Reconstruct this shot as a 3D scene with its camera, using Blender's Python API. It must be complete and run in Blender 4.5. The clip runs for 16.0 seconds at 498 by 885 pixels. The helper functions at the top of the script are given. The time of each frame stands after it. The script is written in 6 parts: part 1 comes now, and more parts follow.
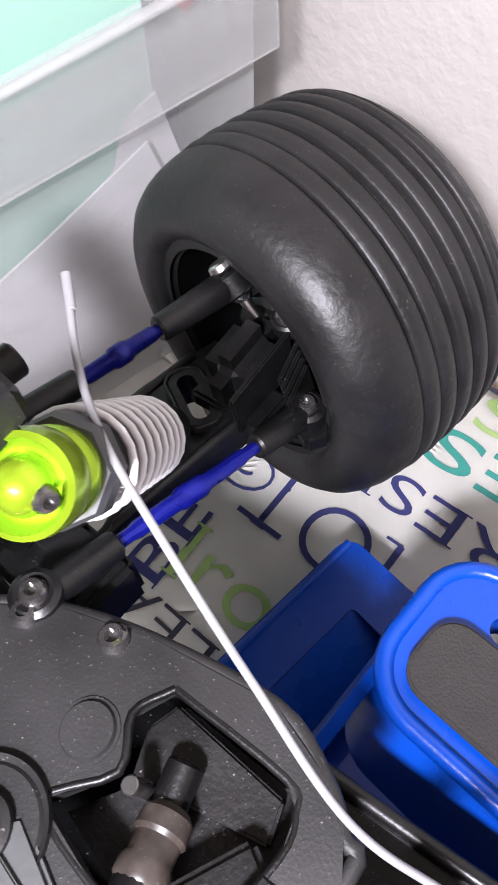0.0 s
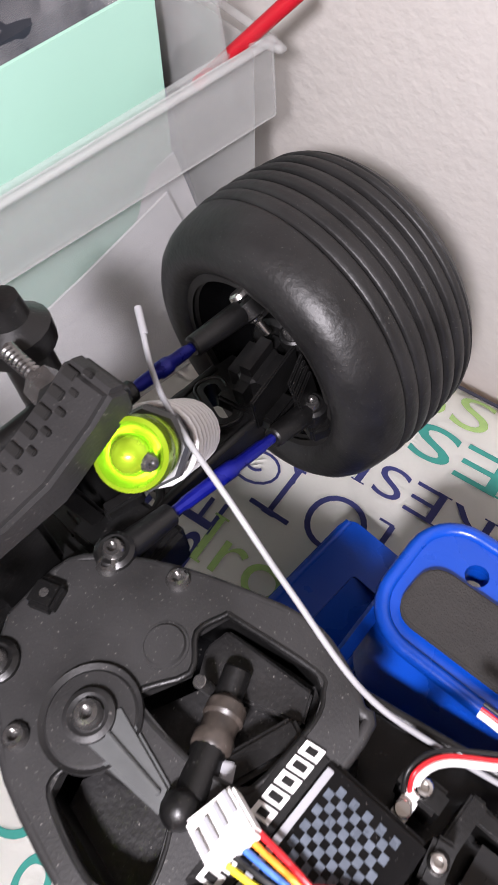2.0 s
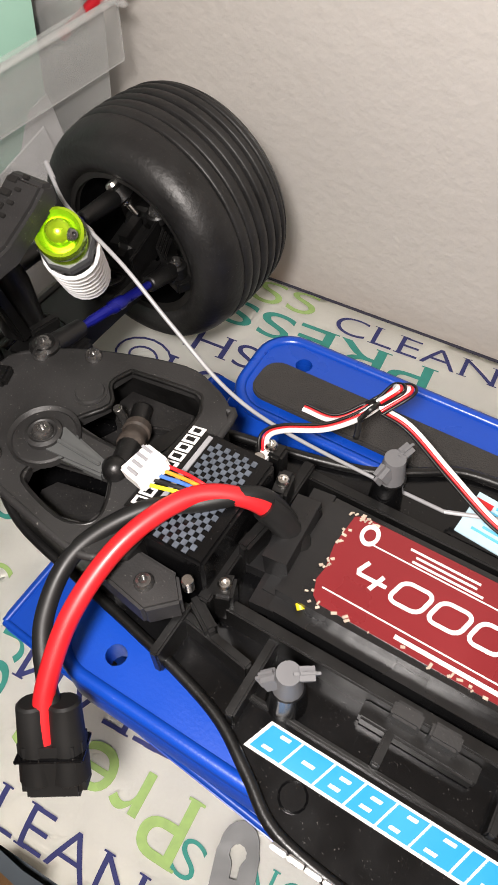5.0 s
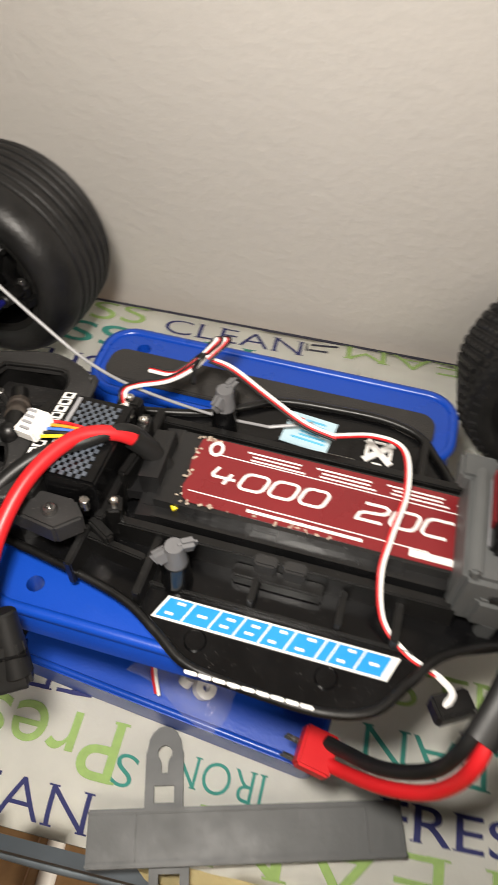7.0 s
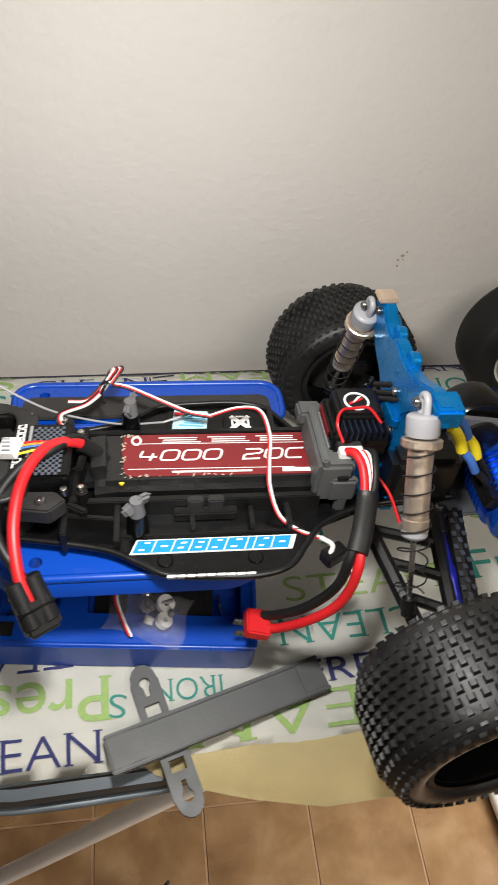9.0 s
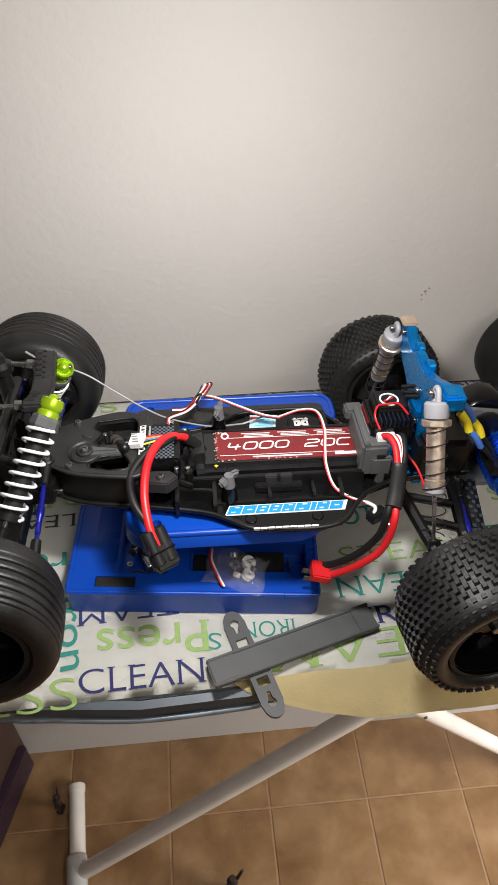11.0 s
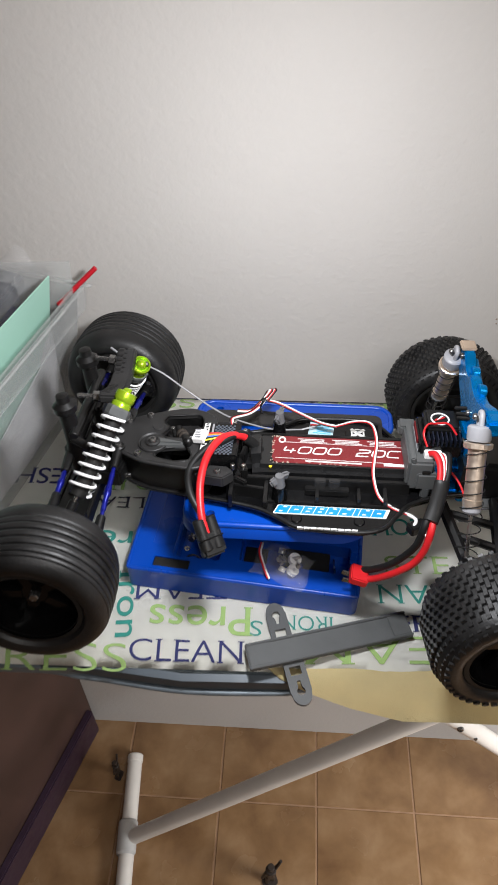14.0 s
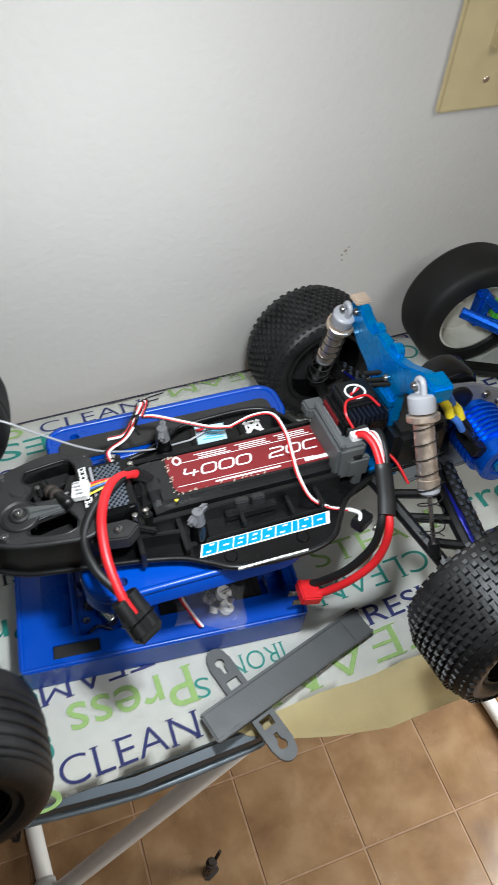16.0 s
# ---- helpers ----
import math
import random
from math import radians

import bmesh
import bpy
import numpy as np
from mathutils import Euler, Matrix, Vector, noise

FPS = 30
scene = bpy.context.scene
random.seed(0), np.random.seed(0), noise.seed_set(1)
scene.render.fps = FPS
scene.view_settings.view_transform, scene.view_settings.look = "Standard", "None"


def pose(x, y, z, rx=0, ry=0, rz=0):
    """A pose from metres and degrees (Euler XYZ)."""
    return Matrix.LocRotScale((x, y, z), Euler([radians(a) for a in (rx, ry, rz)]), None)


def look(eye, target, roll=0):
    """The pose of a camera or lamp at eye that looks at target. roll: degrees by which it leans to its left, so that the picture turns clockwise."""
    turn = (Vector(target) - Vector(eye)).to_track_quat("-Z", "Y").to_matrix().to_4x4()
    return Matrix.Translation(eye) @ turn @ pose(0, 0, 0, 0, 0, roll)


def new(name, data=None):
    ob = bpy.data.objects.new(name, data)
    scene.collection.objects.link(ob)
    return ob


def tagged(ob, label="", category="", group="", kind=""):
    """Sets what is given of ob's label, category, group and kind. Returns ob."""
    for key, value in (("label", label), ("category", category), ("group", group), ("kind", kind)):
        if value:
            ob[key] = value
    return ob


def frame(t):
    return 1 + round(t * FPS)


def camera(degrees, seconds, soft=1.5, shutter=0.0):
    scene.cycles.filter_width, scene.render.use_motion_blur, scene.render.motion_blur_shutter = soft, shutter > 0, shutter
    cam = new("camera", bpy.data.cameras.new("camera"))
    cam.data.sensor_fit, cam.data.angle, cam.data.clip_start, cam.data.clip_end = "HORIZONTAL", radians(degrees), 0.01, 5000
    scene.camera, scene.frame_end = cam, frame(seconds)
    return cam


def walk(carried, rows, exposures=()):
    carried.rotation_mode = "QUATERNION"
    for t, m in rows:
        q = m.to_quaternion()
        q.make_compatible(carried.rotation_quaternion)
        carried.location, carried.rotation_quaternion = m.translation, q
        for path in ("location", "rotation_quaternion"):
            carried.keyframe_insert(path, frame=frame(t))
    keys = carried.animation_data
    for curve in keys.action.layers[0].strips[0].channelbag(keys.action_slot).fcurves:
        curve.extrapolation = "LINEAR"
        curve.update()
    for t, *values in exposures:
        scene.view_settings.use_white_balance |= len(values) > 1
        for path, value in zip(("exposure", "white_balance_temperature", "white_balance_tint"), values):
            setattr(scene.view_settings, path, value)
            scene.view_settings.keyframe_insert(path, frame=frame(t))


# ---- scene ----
cam = camera(38.7, 16.0, soft=1.5, shutter=0.5)
PATH = [
    (0, (-0.1, 0.041, 1.18), (-0.887, 0.605, -0.57), -18.5),
    (0.5, (-0.097, 0.044, 1.176), (-0.885, 0.598, -0.577), -19.8),
    (1, (-0.097, 0.039, 1.182), (-0.883, 0.606, -0.567), -19.3),
    (1.5, (-0.093, 0.031, 1.2), (-0.884, 0.627, -0.537), -18.7),
    (2, (-0.087, 0.018, 1.215), (-0.87, 0.639, -0.517), -18.2),
    (2.5, (-0.078, 0.0, 1.225), (-0.831, 0.673, -0.501), -16.6),
    (3, (-0.062, -0.021, 1.23), (-0.758, 0.707, -0.498), -14.6),
    (3.5, (-0.047, -0.039, 1.235), (-0.687, 0.719, -0.502), -13.2),
    (3.7, (-0.043, -0.043, 1.237), (-0.651, 0.723, -0.507), -12.2),
    (5.8, (-0.021, -0.077, 1.252), (-0.497, 0.806, -0.478), -5.7),
    (6, (-0.016, -0.079, 1.253), (-0.479, 0.811, -0.478), -5.7),
    (6.5, (-0.013, -0.099, 1.263), (-0.387, 0.867, -0.448), -3.0),
    (7, (-0.011, -0.132, 1.284), (-0.162, 0.95, -0.392), 2.3),
    (7.5, (-0.007, -0.163, 1.299), (0.069, 0.977, -0.343), 6.3),
    (8, (-0.011, -0.19, 1.32), (0.221, 0.989, -0.278), 8.8),
    (8.5, (-0.033, -0.223, 1.342), (0.29, 0.992, -0.214), 9.0),
    (9, (-0.067, -0.243, 1.358), (0.353, 0.982, -0.167), 9.6),
    (9.5, (-0.129, -0.265, 1.366), (0.383, 0.971, -0.121), 10.4),
    (9.7, (-0.15, -0.28, 1.375), (0.403, 0.955, -0.099), 10.3),
    (11.8, (-0.073, -0.398, 1.459), (0.032, 0.998, 0.032), -0.7),
    (12, (-0.067, -0.413, 1.464), (0.012, 0.992, 0.043), -0.7),
    (12.5, (-0.054, -0.439, 1.474), (-0.024, 0.973, 0.058), -0.5),
    (13, (-0.049, -0.44, 1.471), (-0.073, 0.971, 0.054), -1.4),
    (13.5, (-0.062, -0.42, 1.469), (-0.093, 0.98, 0.041), -1.2),
    (14, (-0.08, -0.382, 1.464), (-0.052, 0.992, 0.01), 0.1),
    (14.5, (-0.101, -0.326, 1.45), (0.053, 1.008, -0.032), 1.3),
    (15, (-0.131, -0.291, 1.438), (0.178, 0.981, -0.073), 2.4),
    (15.5, (-0.161, -0.268, 1.424), (0.374, 0.896, -0.112), 5.8),
    (16, (-0.14, -0.253, 1.415), (0.471, 0.861, -0.13), 5.6),
]
EXPOSURES = [
    (0, 0.62, 5930, 21), (1.5, 0.42, 5980, 20), (2.5, 0.08, 6300, 20), (3.7, -0.12, 6600, 17), (5.8, -0.30, 6700, 11), (6.5, -0.42, 6800, 10), (7.5, -0.42, 6950, 9),
    (9, -0.36, 6450, 8), (9.7, -0.36, 6350, 8), (12, -0.48, 6350, 12), (13, -0.46, 6300, 12), (14.5, -0.38, 5850, 8), (16, -0.34, 5700, 4),
]
walk(cam, [(t, look(eye, target, roll)) for t, eye, target, roll in PATH], EXPOSURES)

# ---------- light ----------
world = bpy.data.worlds.new("world")
scene.world = world
world.use_nodes = True
bg = world.node_tree.nodes["Background"]
bg.inputs[0].default_value = (1.0, 0.93, 0.86, 1)
bg.inputs[1].default_value = 0.10


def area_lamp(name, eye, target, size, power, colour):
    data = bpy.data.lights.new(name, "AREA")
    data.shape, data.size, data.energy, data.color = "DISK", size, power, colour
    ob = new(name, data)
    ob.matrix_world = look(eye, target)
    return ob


area_lamp("ceiling_lamp", (0.45, -0.95, 2.42), (0.36, -0.55, 0.9), 1.10, 23, (1.0, 0.92, 0.83))
area_lamp("phone_light", (-0.045, -0.105, 1.320), (-0.07, 0.07, 1.00), 0.04, 2.35, (1.0, 0.965, 0.93))
# last: added disc low over the floor, facing down, brightens its right side
area_lamp("floor_pool_lamp", (1.05, -0.55, 0.82), (0.97, -0.54, -0.20), 0.6, 36, (1.0, 0.97, 0.93))

# ---------- materials ----------
BZ = 0.93           # top of the ironing board's cover


def material(name, colour, rough=0.6, metal=0.0, vary=0.12, scale=60.0, bump=0.0, bump_scale=400.0, dust=0.0, spec=0.5):
    m = bpy.data.materials.new(name)
    m.use_nodes = True
    nt = m.node_tree
    b = nt.nodes["Principled BSDF"]
    b.inputs["Roughness"].default_value = rough
    b.inputs["Metallic"].default_value = metal
    b.inputs["Specular IOR Level"].default_value = spec
    co = nt.nodes.new("ShaderNodeTexCoord")
    n1 = nt.nodes.new("ShaderNodeTexNoise")
    n1.inputs["Scale"].default_value, n1.inputs["Detail"].default_value = scale, 6
    nt.links.new(co.outputs["Object"], n1.inputs["Vector"])
    ramp = nt.nodes.new("ShaderNodeMapRange")
    ramp.inputs["From Min"].default_value, ramp.inputs["From Max"].default_value = 0.3, 0.7
    ramp.inputs["To Min"].default_value, ramp.inputs["To Max"].default_value = 1 - vary, 1 + vary
    nt.links.new(n1.outputs["Fac"], ramp.inputs["Value"])
    mul = nt.nodes.new("ShaderNodeMix")
    mul.data_type, mul.blend_type = "RGBA", "MULTIPLY"
    mul.inputs["Factor"].default_value = 1.0
    mul.inputs["A"].default_value = (*colour, 1)
    nt.links.new(ramp.outputs["Result"], mul.inputs["B"])
    out = mul.outputs["Result"]
    if dust > 0:
        n2 = nt.nodes.new("ShaderNodeTexNoise")
        n2.inputs["Scale"].default_value, n2.inputs["Detail"].default_value = 1500, 2
        nt.links.new(co.outputs["Object"], n2.inputs["Vector"])
        st = nt.nodes.new("ShaderNodeMapRange")
        st.inputs["From Min"].default_value, st.inputs["From Max"].default_value = 0.68, 0.78
        st.inputs["To Max"].default_value = dust
        nt.links.new(n2.outputs["Fac"], st.inputs["Value"])
        mx = nt.nodes.new("ShaderNodeMix")
        mx.data_type = "RGBA"
        nt.links.new(st.outputs["Result"], mx.inputs["Factor"])
        nt.links.new(out, mx.inputs["A"])
        mx.inputs["B"].default_value = (0.32, 0.30, 0.28, 1)
        out = mx.outputs["Result"]
    nt.links.new(out, b.inputs["Base Color"])
    rr = nt.nodes.new("ShaderNodeMapRange")
    rr.inputs["From Min"].default_value, rr.inputs["From Max"].default_value = 0.25, 0.75
    rr.inputs["To Min"].default_value, rr.inputs["To Max"].default_value = max(0.02, rough - 0.08), min(1, rough + 0.1)
    nt.links.new(n1.outputs["Fac"], rr.inputs["Value"])
    nt.links.new(rr.outputs["Result"], b.inputs["Roughness"])
    if bump > 0:
        n3 = nt.nodes.new("ShaderNodeTexNoise")
        n3.inputs["Scale"].default_value, n3.inputs["Detail"].default_value = bump_scale, 4
        nt.links.new(co.outputs["Object"], n3.inputs["Vector"])
        bp = nt.nodes.new("ShaderNodeBump")
        bp.inputs["Strength"].default_value, bp.inputs["Distance"].default_value = bump, 0.002
        nt.links.new(n3.outputs["Fac"], bp.inputs["Height"])
        nt.links.new(bp.outputs["Normal"], b.inputs["Normal"])
    return m


M = {
    "wall": material("wall_paint", (0.54, 0.514, 0.482), 0.8, vary=0.03, scale=6, bump=0.30, bump_scale=150),
    "grout": material("grout", (0.29, 0.172, 0.095), 0.7),
    "door": material("brown_door", (0.065, 0.034, 0.026), 0.55, vary=0.3, scale=9),
    "skirting": material("dark_skirting", (0.035, 0.018, 0.035), 0.4),
    "plate": material("cream_plate", (0.55, 0.45, 0.25), 0.45, vary=0.05),
    "cloth": material("cover_cloth", (0.90, 0.89, 0.82), 0.9, vary=0.06, scale=30, bump=0.05, bump_scale=700),
    "yellow": material("pad_cloth", (0.76, 0.64, 0.34), 0.85, vary=0.10, scale=18, bump=0.2, bump_scale=900),
    "rim": material("board_steel", (0.16, 0.19, 0.215), 0.42, 0.45, vary=0.2, scale=40),
    "slate": material("slate_edge", (0.060, 0.075, 0.090), 0.45, 0.2, vary=0.15, scale=30),
    "leg": material("leg_enamel", (0.72, 0.68, 0.62), 0.35, vary=0.06, scale=20),
    "legcap": material("leg_cap", (0.45, 0.44, 0.42), 0.5),
    "t_navy": material("print_navy", (0.024, 0.028, 0.115), 0.85, vary=0.1, scale=300),
    "t_green": material("print_green", (0.27, 0.40, 0.13), 0.85, vary=0.1, scale=300),
    "t_teal": material("print_teal", (0.03, 0.22, 0.18), 0.85, vary=0.1, scale=300),
    "t_black": material("print_black", (0.025, 0.025, 0.04), 0.85, vary=0.1, scale=300),
    "blue": material("stand_plastic", (0.003, 0.050, 0.36), 0.30, vary=0.06, scale=25, bump=0.05, bump_scale=900),
    "foam": material("foam_pad", (0.026, 0.024, 0.0225), 0.95, vary=0.2, scale=90, bump=0.4, bump_scale=1500),
    "black": material("black_nylon", (0.0046, 0.0045, 0.0045), 0.36, vary=0.3, scale=90, bump=0.06, bump_scale=1200, dust=0.2, spec=0.42),
    "deck": material("dusty_deck", (0.0165, 0.016, 0.016), 0.5, vary=0.3, scale=45, bump=0.08, bump_scale=1500, dust=0.4, spec=0.42),
    "gloss": material("glossy_black", (0.003, 0.003, 0.0033), 0.2, vary=0.3, scale=50, dust=0.2, spec=0.32),
    "tyre": material("tyre_rubber", (0.0105, 0.0102, 0.0102), 0.47, vary=0.6, scale=38, bump=0.12, bump_scale=420, dust=0.2, spec=0.42),
    "slick": material("slick_rubber", (0.009, 0.0085, 0.008), 0.6, vary=0.2, scale=60, spec=0.3),
    "rim_black": material("rim_plastic", (0.003, 0.003, 0.0032), 0.12, vary=0.2, scale=120, spec=0.15),
    "steel": material("steel", (0.62, 0.60, 0.57), 0.25, 1.0, vary=0.1),
    "dark_steel": material("dark_screw", (0.22, 0.215, 0.21), 0.22, 0.9, vary=0.2, scale=300),
    "dirty_link": material("dirty_link", (0.045, 0.036, 0.030), 0.42, vary=0.5, scale=220, dust=0.3),
    "purple": material("purple_rod", (0.006, 0.009, 0.20), 0.3, 0.4, vary=0.15, scale=200),
    "cyan": material("blue_alloy", (0.005, 0.21, 0.55), 0.26, 0.72, vary=0.08, scale=90),
    "motor": material("motor_alloy", (0.01, 0.10, 0.62), 0.25, 0.7, vary=0.08, scale=90),
    "lime": material("lime_alloy", (0.40, 0.62, 0.02), 0.22, 0.7, vary=0.08, scale=90),
    "spring": material("white_spring", (0.80, 0.80, 0.80), 0.35, vary=0.03),
    "grey": material("grey_plastic", (0.070, 0.073, 0.073), 0.5, vary=0.1, scale=70, bump=0.05),
    "light_grey": material("light_grey_plastic", (0.27, 0.27, 0.285), 0.4, vary=0.06),
    "brass": material("shock_body", (0.74, 0.61, 0.49), 0.36, 0.92, vary=0.08, scale=200),
    "red_label": material("battery_label", (0.165, 0.012, 0.015), 0.30, vary=0.08, scale=40),
    "white": material("white_print", (0.75, 0.74, 0.72), 0.5, vary=0.05),
    "torn": material("torn_label", (0.40, 0.33, 0.26), 0.7, vary=0.25, scale=400),
    "hob": material("sticker_blue", (0.01, 0.24, 0.62), 0.35, vary=0.03),
    "red": material("red_silicone", (0.52, 0.012, 0.016), 0.4, vary=0.05),
    "wire_black": material("black_silicone", (0.008, 0.008, 0.008), 0.45, vary=0.1, spec=0.35),
    "wire_grey": material("grey_tube", (0.27, 0.27, 0.28), 0.35),
    "yellow_wire": material("yellow_tape", (0.75, 0.60, 0.02), 0.4),
    "blue_wire": material("blue_wire", (0.05, 0.14, 0.45), 0.4),
    "orange": material("orange_wire", (0.8, 0.25, 0.02), 0.4),
    "weave": material("printed_weave", (0.075, 0.088, 0.11), 0.3, vary=0.25, scale=300),
    "carbon": material("carbon_weave", (0.03, 0.035, 0.045), 0.35, vary=0.2),
    "mint": material("mint_card", (0.36, 0.60, 0.49), 0.7, vary=0.04, scale=10),
    "stick": material("red_stick", (0.45, 0.01, 0.02), 0.35),
    "pale_sticker": material("pale_sticker", (0.42, 0.58, 0.66), 0.4, vary=0.06, scale=90),
    "paper": material("white_paper", (0.70, 0.68, 0.70), 0.8, vary=0.06, scale=12),
    "well": material("well_floor", (0.011, 0.0105, 0.0105), 0.36, vary=0.4, scale=60, bump=0.1, bump_scale=900, dust=0.55, spec=0.45),
    "fin_dark": material("dark_heat_sink", (0.012, 0.016, 0.030), 0.35, 0.5, vary=0.2),
    "hub_white": material("cream_hub", (0.62, 0.60, 0.52), 0.5),
    "green_alloy": material("green_plastic", (0.10, 0.45, 0.03), 0.4),
    "plate_grey": material("motor_plate", (0.22, 0.22, 0.23), 0.45, 0.5),
    "wrap": material("shrink_wrap", (0.007, 0.007, 0.0074), 0.27, vary=0.3, scale=40, bump=0.3, bump_scale=48, spec=0.6),
    "nut_grey": material("nut_plastic", (0.12, 0.12, 0.125), 0.5, vary=0.1),
    "toy": material("toy_plastic", (0.022, 0.013, 0.008), 0.5, vary=0.2),
    "cyan_print": material("pale_blue_print", (0.10, 0.42, 0.62), 0.5, vary=0.05),
    "rust": material("tape_brown", (0.30, 0.23, 0.17), 0.8, vary=0.2),
}


def clear_plastic(name, colour, rough, amount):
    """Frosted sheet plastic: part clear, part scattering."""
    m = bpy.data.materials.new(name)
    m.use_nodes = True
    nt = m.node_tree
    b = nt.nodes["Principled BSDF"]
    b.inputs["Base Color"].default_value = (*colour, 1)
    b.inputs["Roughness"].default_value = rough
    b.inputs["Alpha"].default_value = amount
    n = nt.nodes.new("ShaderNodeTexNoise")
    n.inputs["Scale"].default_value = 9
    r = nt.nodes.new("ShaderNodeMapRange")
    r.inputs["To Min"].default_value, r.inputs["To Max"].default_value = amount - 0.1, amount + 0.1
    nt.links.new(n.outputs["Fac"], r.inputs["Value"])
    nt.links.new(r.outputs["Result"], b.inputs["Alpha"])
    return m




def clouded_tile(name):
    """Printed vinyl stone: brown clouds over a paler ground, each tile its own cut of the pattern."""
    m = material(name, (0.235, 0.133, 0.060), 0.22, vary=0.2, scale=11, bump=0.10, bump_scale=60)
    nt = m.node_tree
    b = nt.nodes["Principled BSDF"]
    co = nt.nodes.new("ShaderNodeTexCoord")
    oi = nt.nodes.new("ShaderNodeObjectInfo")
    off = nt.nodes.new("ShaderNodeVectorMath")
    off.operation = "MULTIPLY_ADD"
    off.inputs[1].default_value = (7, 5, 3)
    nt.links.new(oi.outputs["Random"], off.inputs[0])
    nt.links.new(co.outputs["Object"], off.inputs[2])
    n = nt.nodes.new("ShaderNodeTexNoise")
    n.inputs["Scale"].default_value, n.inputs["Detail"].default_value, n.inputs["Roughness"].default_value = 12, 7, 0.55
    n.inputs["Distortion"].default_value = 0.2
    nt.links.new(off.outputs[0], n.inputs["Vector"])
    r = nt.nodes.new("ShaderNodeValToRGB")
    e = r.color_ramp.elements
    e[0].position, e[0].color = 0.28, (0.150, 0.080, 0.036, 1)
    e[1].position, e[1].color = 0.76, (0.325, 0.205, 0.108, 1)
    k = e.new(0.50)
    k.color = (0.235, 0.135, 0.062, 1)
    nt.links.new(n.outputs["Fac"], r.inputs["Fac"])
    nt.links.new(r.outputs["Color"], b.inputs["Base Color"])
    return m


M["tile"] = clouded_tile("floor_tile")
M["bin"] = clear_plastic("frosted_bin", (0.54, 0.55, 0.54), 0.35, 0.275)
M["bag"] = clear_plastic("clear_bag", (0.7, 0.7, 0.72), 0.06, 0.13)

# ---------- mesh helpers ----------


def part(name, bm, mat, parent, label=""):
    me = bpy.data.meshes.new(name)
    bm.to_mesh(me)
    bm.free()
    me.materials.append(M[mat])
    ob = new(name, me)
    if parent is not None:
        ob.parent = parent
        ob.matrix_parent_inverse = parent.matrix_world.inverted()
    if label:
        tagged(ob, label)
    return ob


def thing(name, at, label, category, group="", kind=""):
    ob = new(name)
    ob.location = at
    ob.empty_display_size = 0.02
    bpy.context.view_layer.update()
    return tagged(ob, label, category, group, kind)


def bmnew():
    return bmesh.new()


def smooth(bm, angle=35):
    lim = radians(angle)
    for f in bm.faces:
        f.smooth = True
    for e in bm.edges:
        e.smooth = not (len(e.link_faces) != 2 or e.calc_face_angle(0) > lim)
    return bm


def bevel(bm, w, seg=2):
    if w > 0:
        ed = [e for e in bm.edges if len(e.link_faces) == 2 and e.calc_face_angle(0) > 0.5]
        bmesh.ops.bevel(bm, geom=ed, offset=w, segments=seg, affect="EDGES", clamp_overlap=True)
    return bm


def box(c, s, r=(0, 0, 0), w=0.001, seg=2, into=None):
    bm = bmesh.new()
    bmesh.ops.create_cube(bm, size=1)
    bmesh.ops.scale(bm, vec=s, verts=bm.verts)
    bevel(bm, w, seg)
    smooth(bm)
    bmesh.ops.transform(bm, matrix=pose(*c, *r), verts=bm.verts)
    return merge(into, bm)


def merge(into, bm):
    if into is None:
        return bm
    me = bpy.data.meshes.new("tmp")
    bm.to_mesh(me)
    bm.free()
    into.from_mesh(me)
    bpy.data.meshes.remove(me)
    return into


def prism(pts, z0, z1, w=0.0008, seg=2, into=None):
    """A plate with the outline pts from z0 to z1."""
    bm = bmesh.new()
    lo = [bm.verts.new((x, y, z0)) for x, y in pts]
    hi = [bm.verts.new((x, y, z1)) for x, y in pts]
    n = len(pts)
    bm.faces.new(lo[::-1])
    bm.faces.new(hi)
    for i in range(n):
        bm.faces.new((lo[i], lo[(i + 1) % n], hi[(i + 1) % n], hi[i]))
    bmesh.ops.recalc_face_normals(bm, faces=bm.faces)
    bevel(bm, w, seg)
    smooth(bm)
    return merge(into, bm)


def rounded(x0, y0, x1, y1, r, n=5):
    out = []
    for cx, cy, a in ((x1 - r, y0 + r, -90), (x1 - r, y1 - r, 0), (x0 + r, y1 - r, 90), (x0 + r, y0 + r, 180)):
        for i in range(n + 1):
            t = radians(a + 90 * i / n)
            out.append((cx + r * math.cos(t), cy + r * math.sin(t)))
    return out


def lathe(profile, m, seg=32, into=None, smooth_angle=35, closed=False):
    """Turns (along, radius) pairs about the local x axis, placed by m."""
    bm = bmesh.new()
    rings = []
    for a, r in profile:
        rings.append([bm.verts.new((a, max(r, 1e-5) * math.cos(2 * math.pi * i / seg), max(r, 1e-5) * math.sin(2 * math.pi * i / seg))) for i in range(seg)])
    loop = list(zip(rings, rings[1:])) + ([(rings[-1], rings[0])] if closed else [])
    for p, q in loop:
        for i in range(seg):
            bm.faces.new((p[i], p[(i + 1) % seg], q[(i + 1) % seg], q[i]))
    bmesh.ops.remove_doubles(bm, verts=bm.verts, dist=1e-5 * 1.5)
    bmesh.ops.recalc_face_normals(bm, faces=bm.faces)
    smooth(bm, smooth_angle)
    bmesh.ops.transform(bm, matrix=m, verts=bm.verts)
    return merge(into, bm)


def along(p, q):
    """A pose at p whose x axis runs to q."""
    d = (Vector(q) - Vector(p)).normalized()
    return Matrix.Translation(p) @ d.to_track_quat("X", "Z").to_matrix().to_4x4()


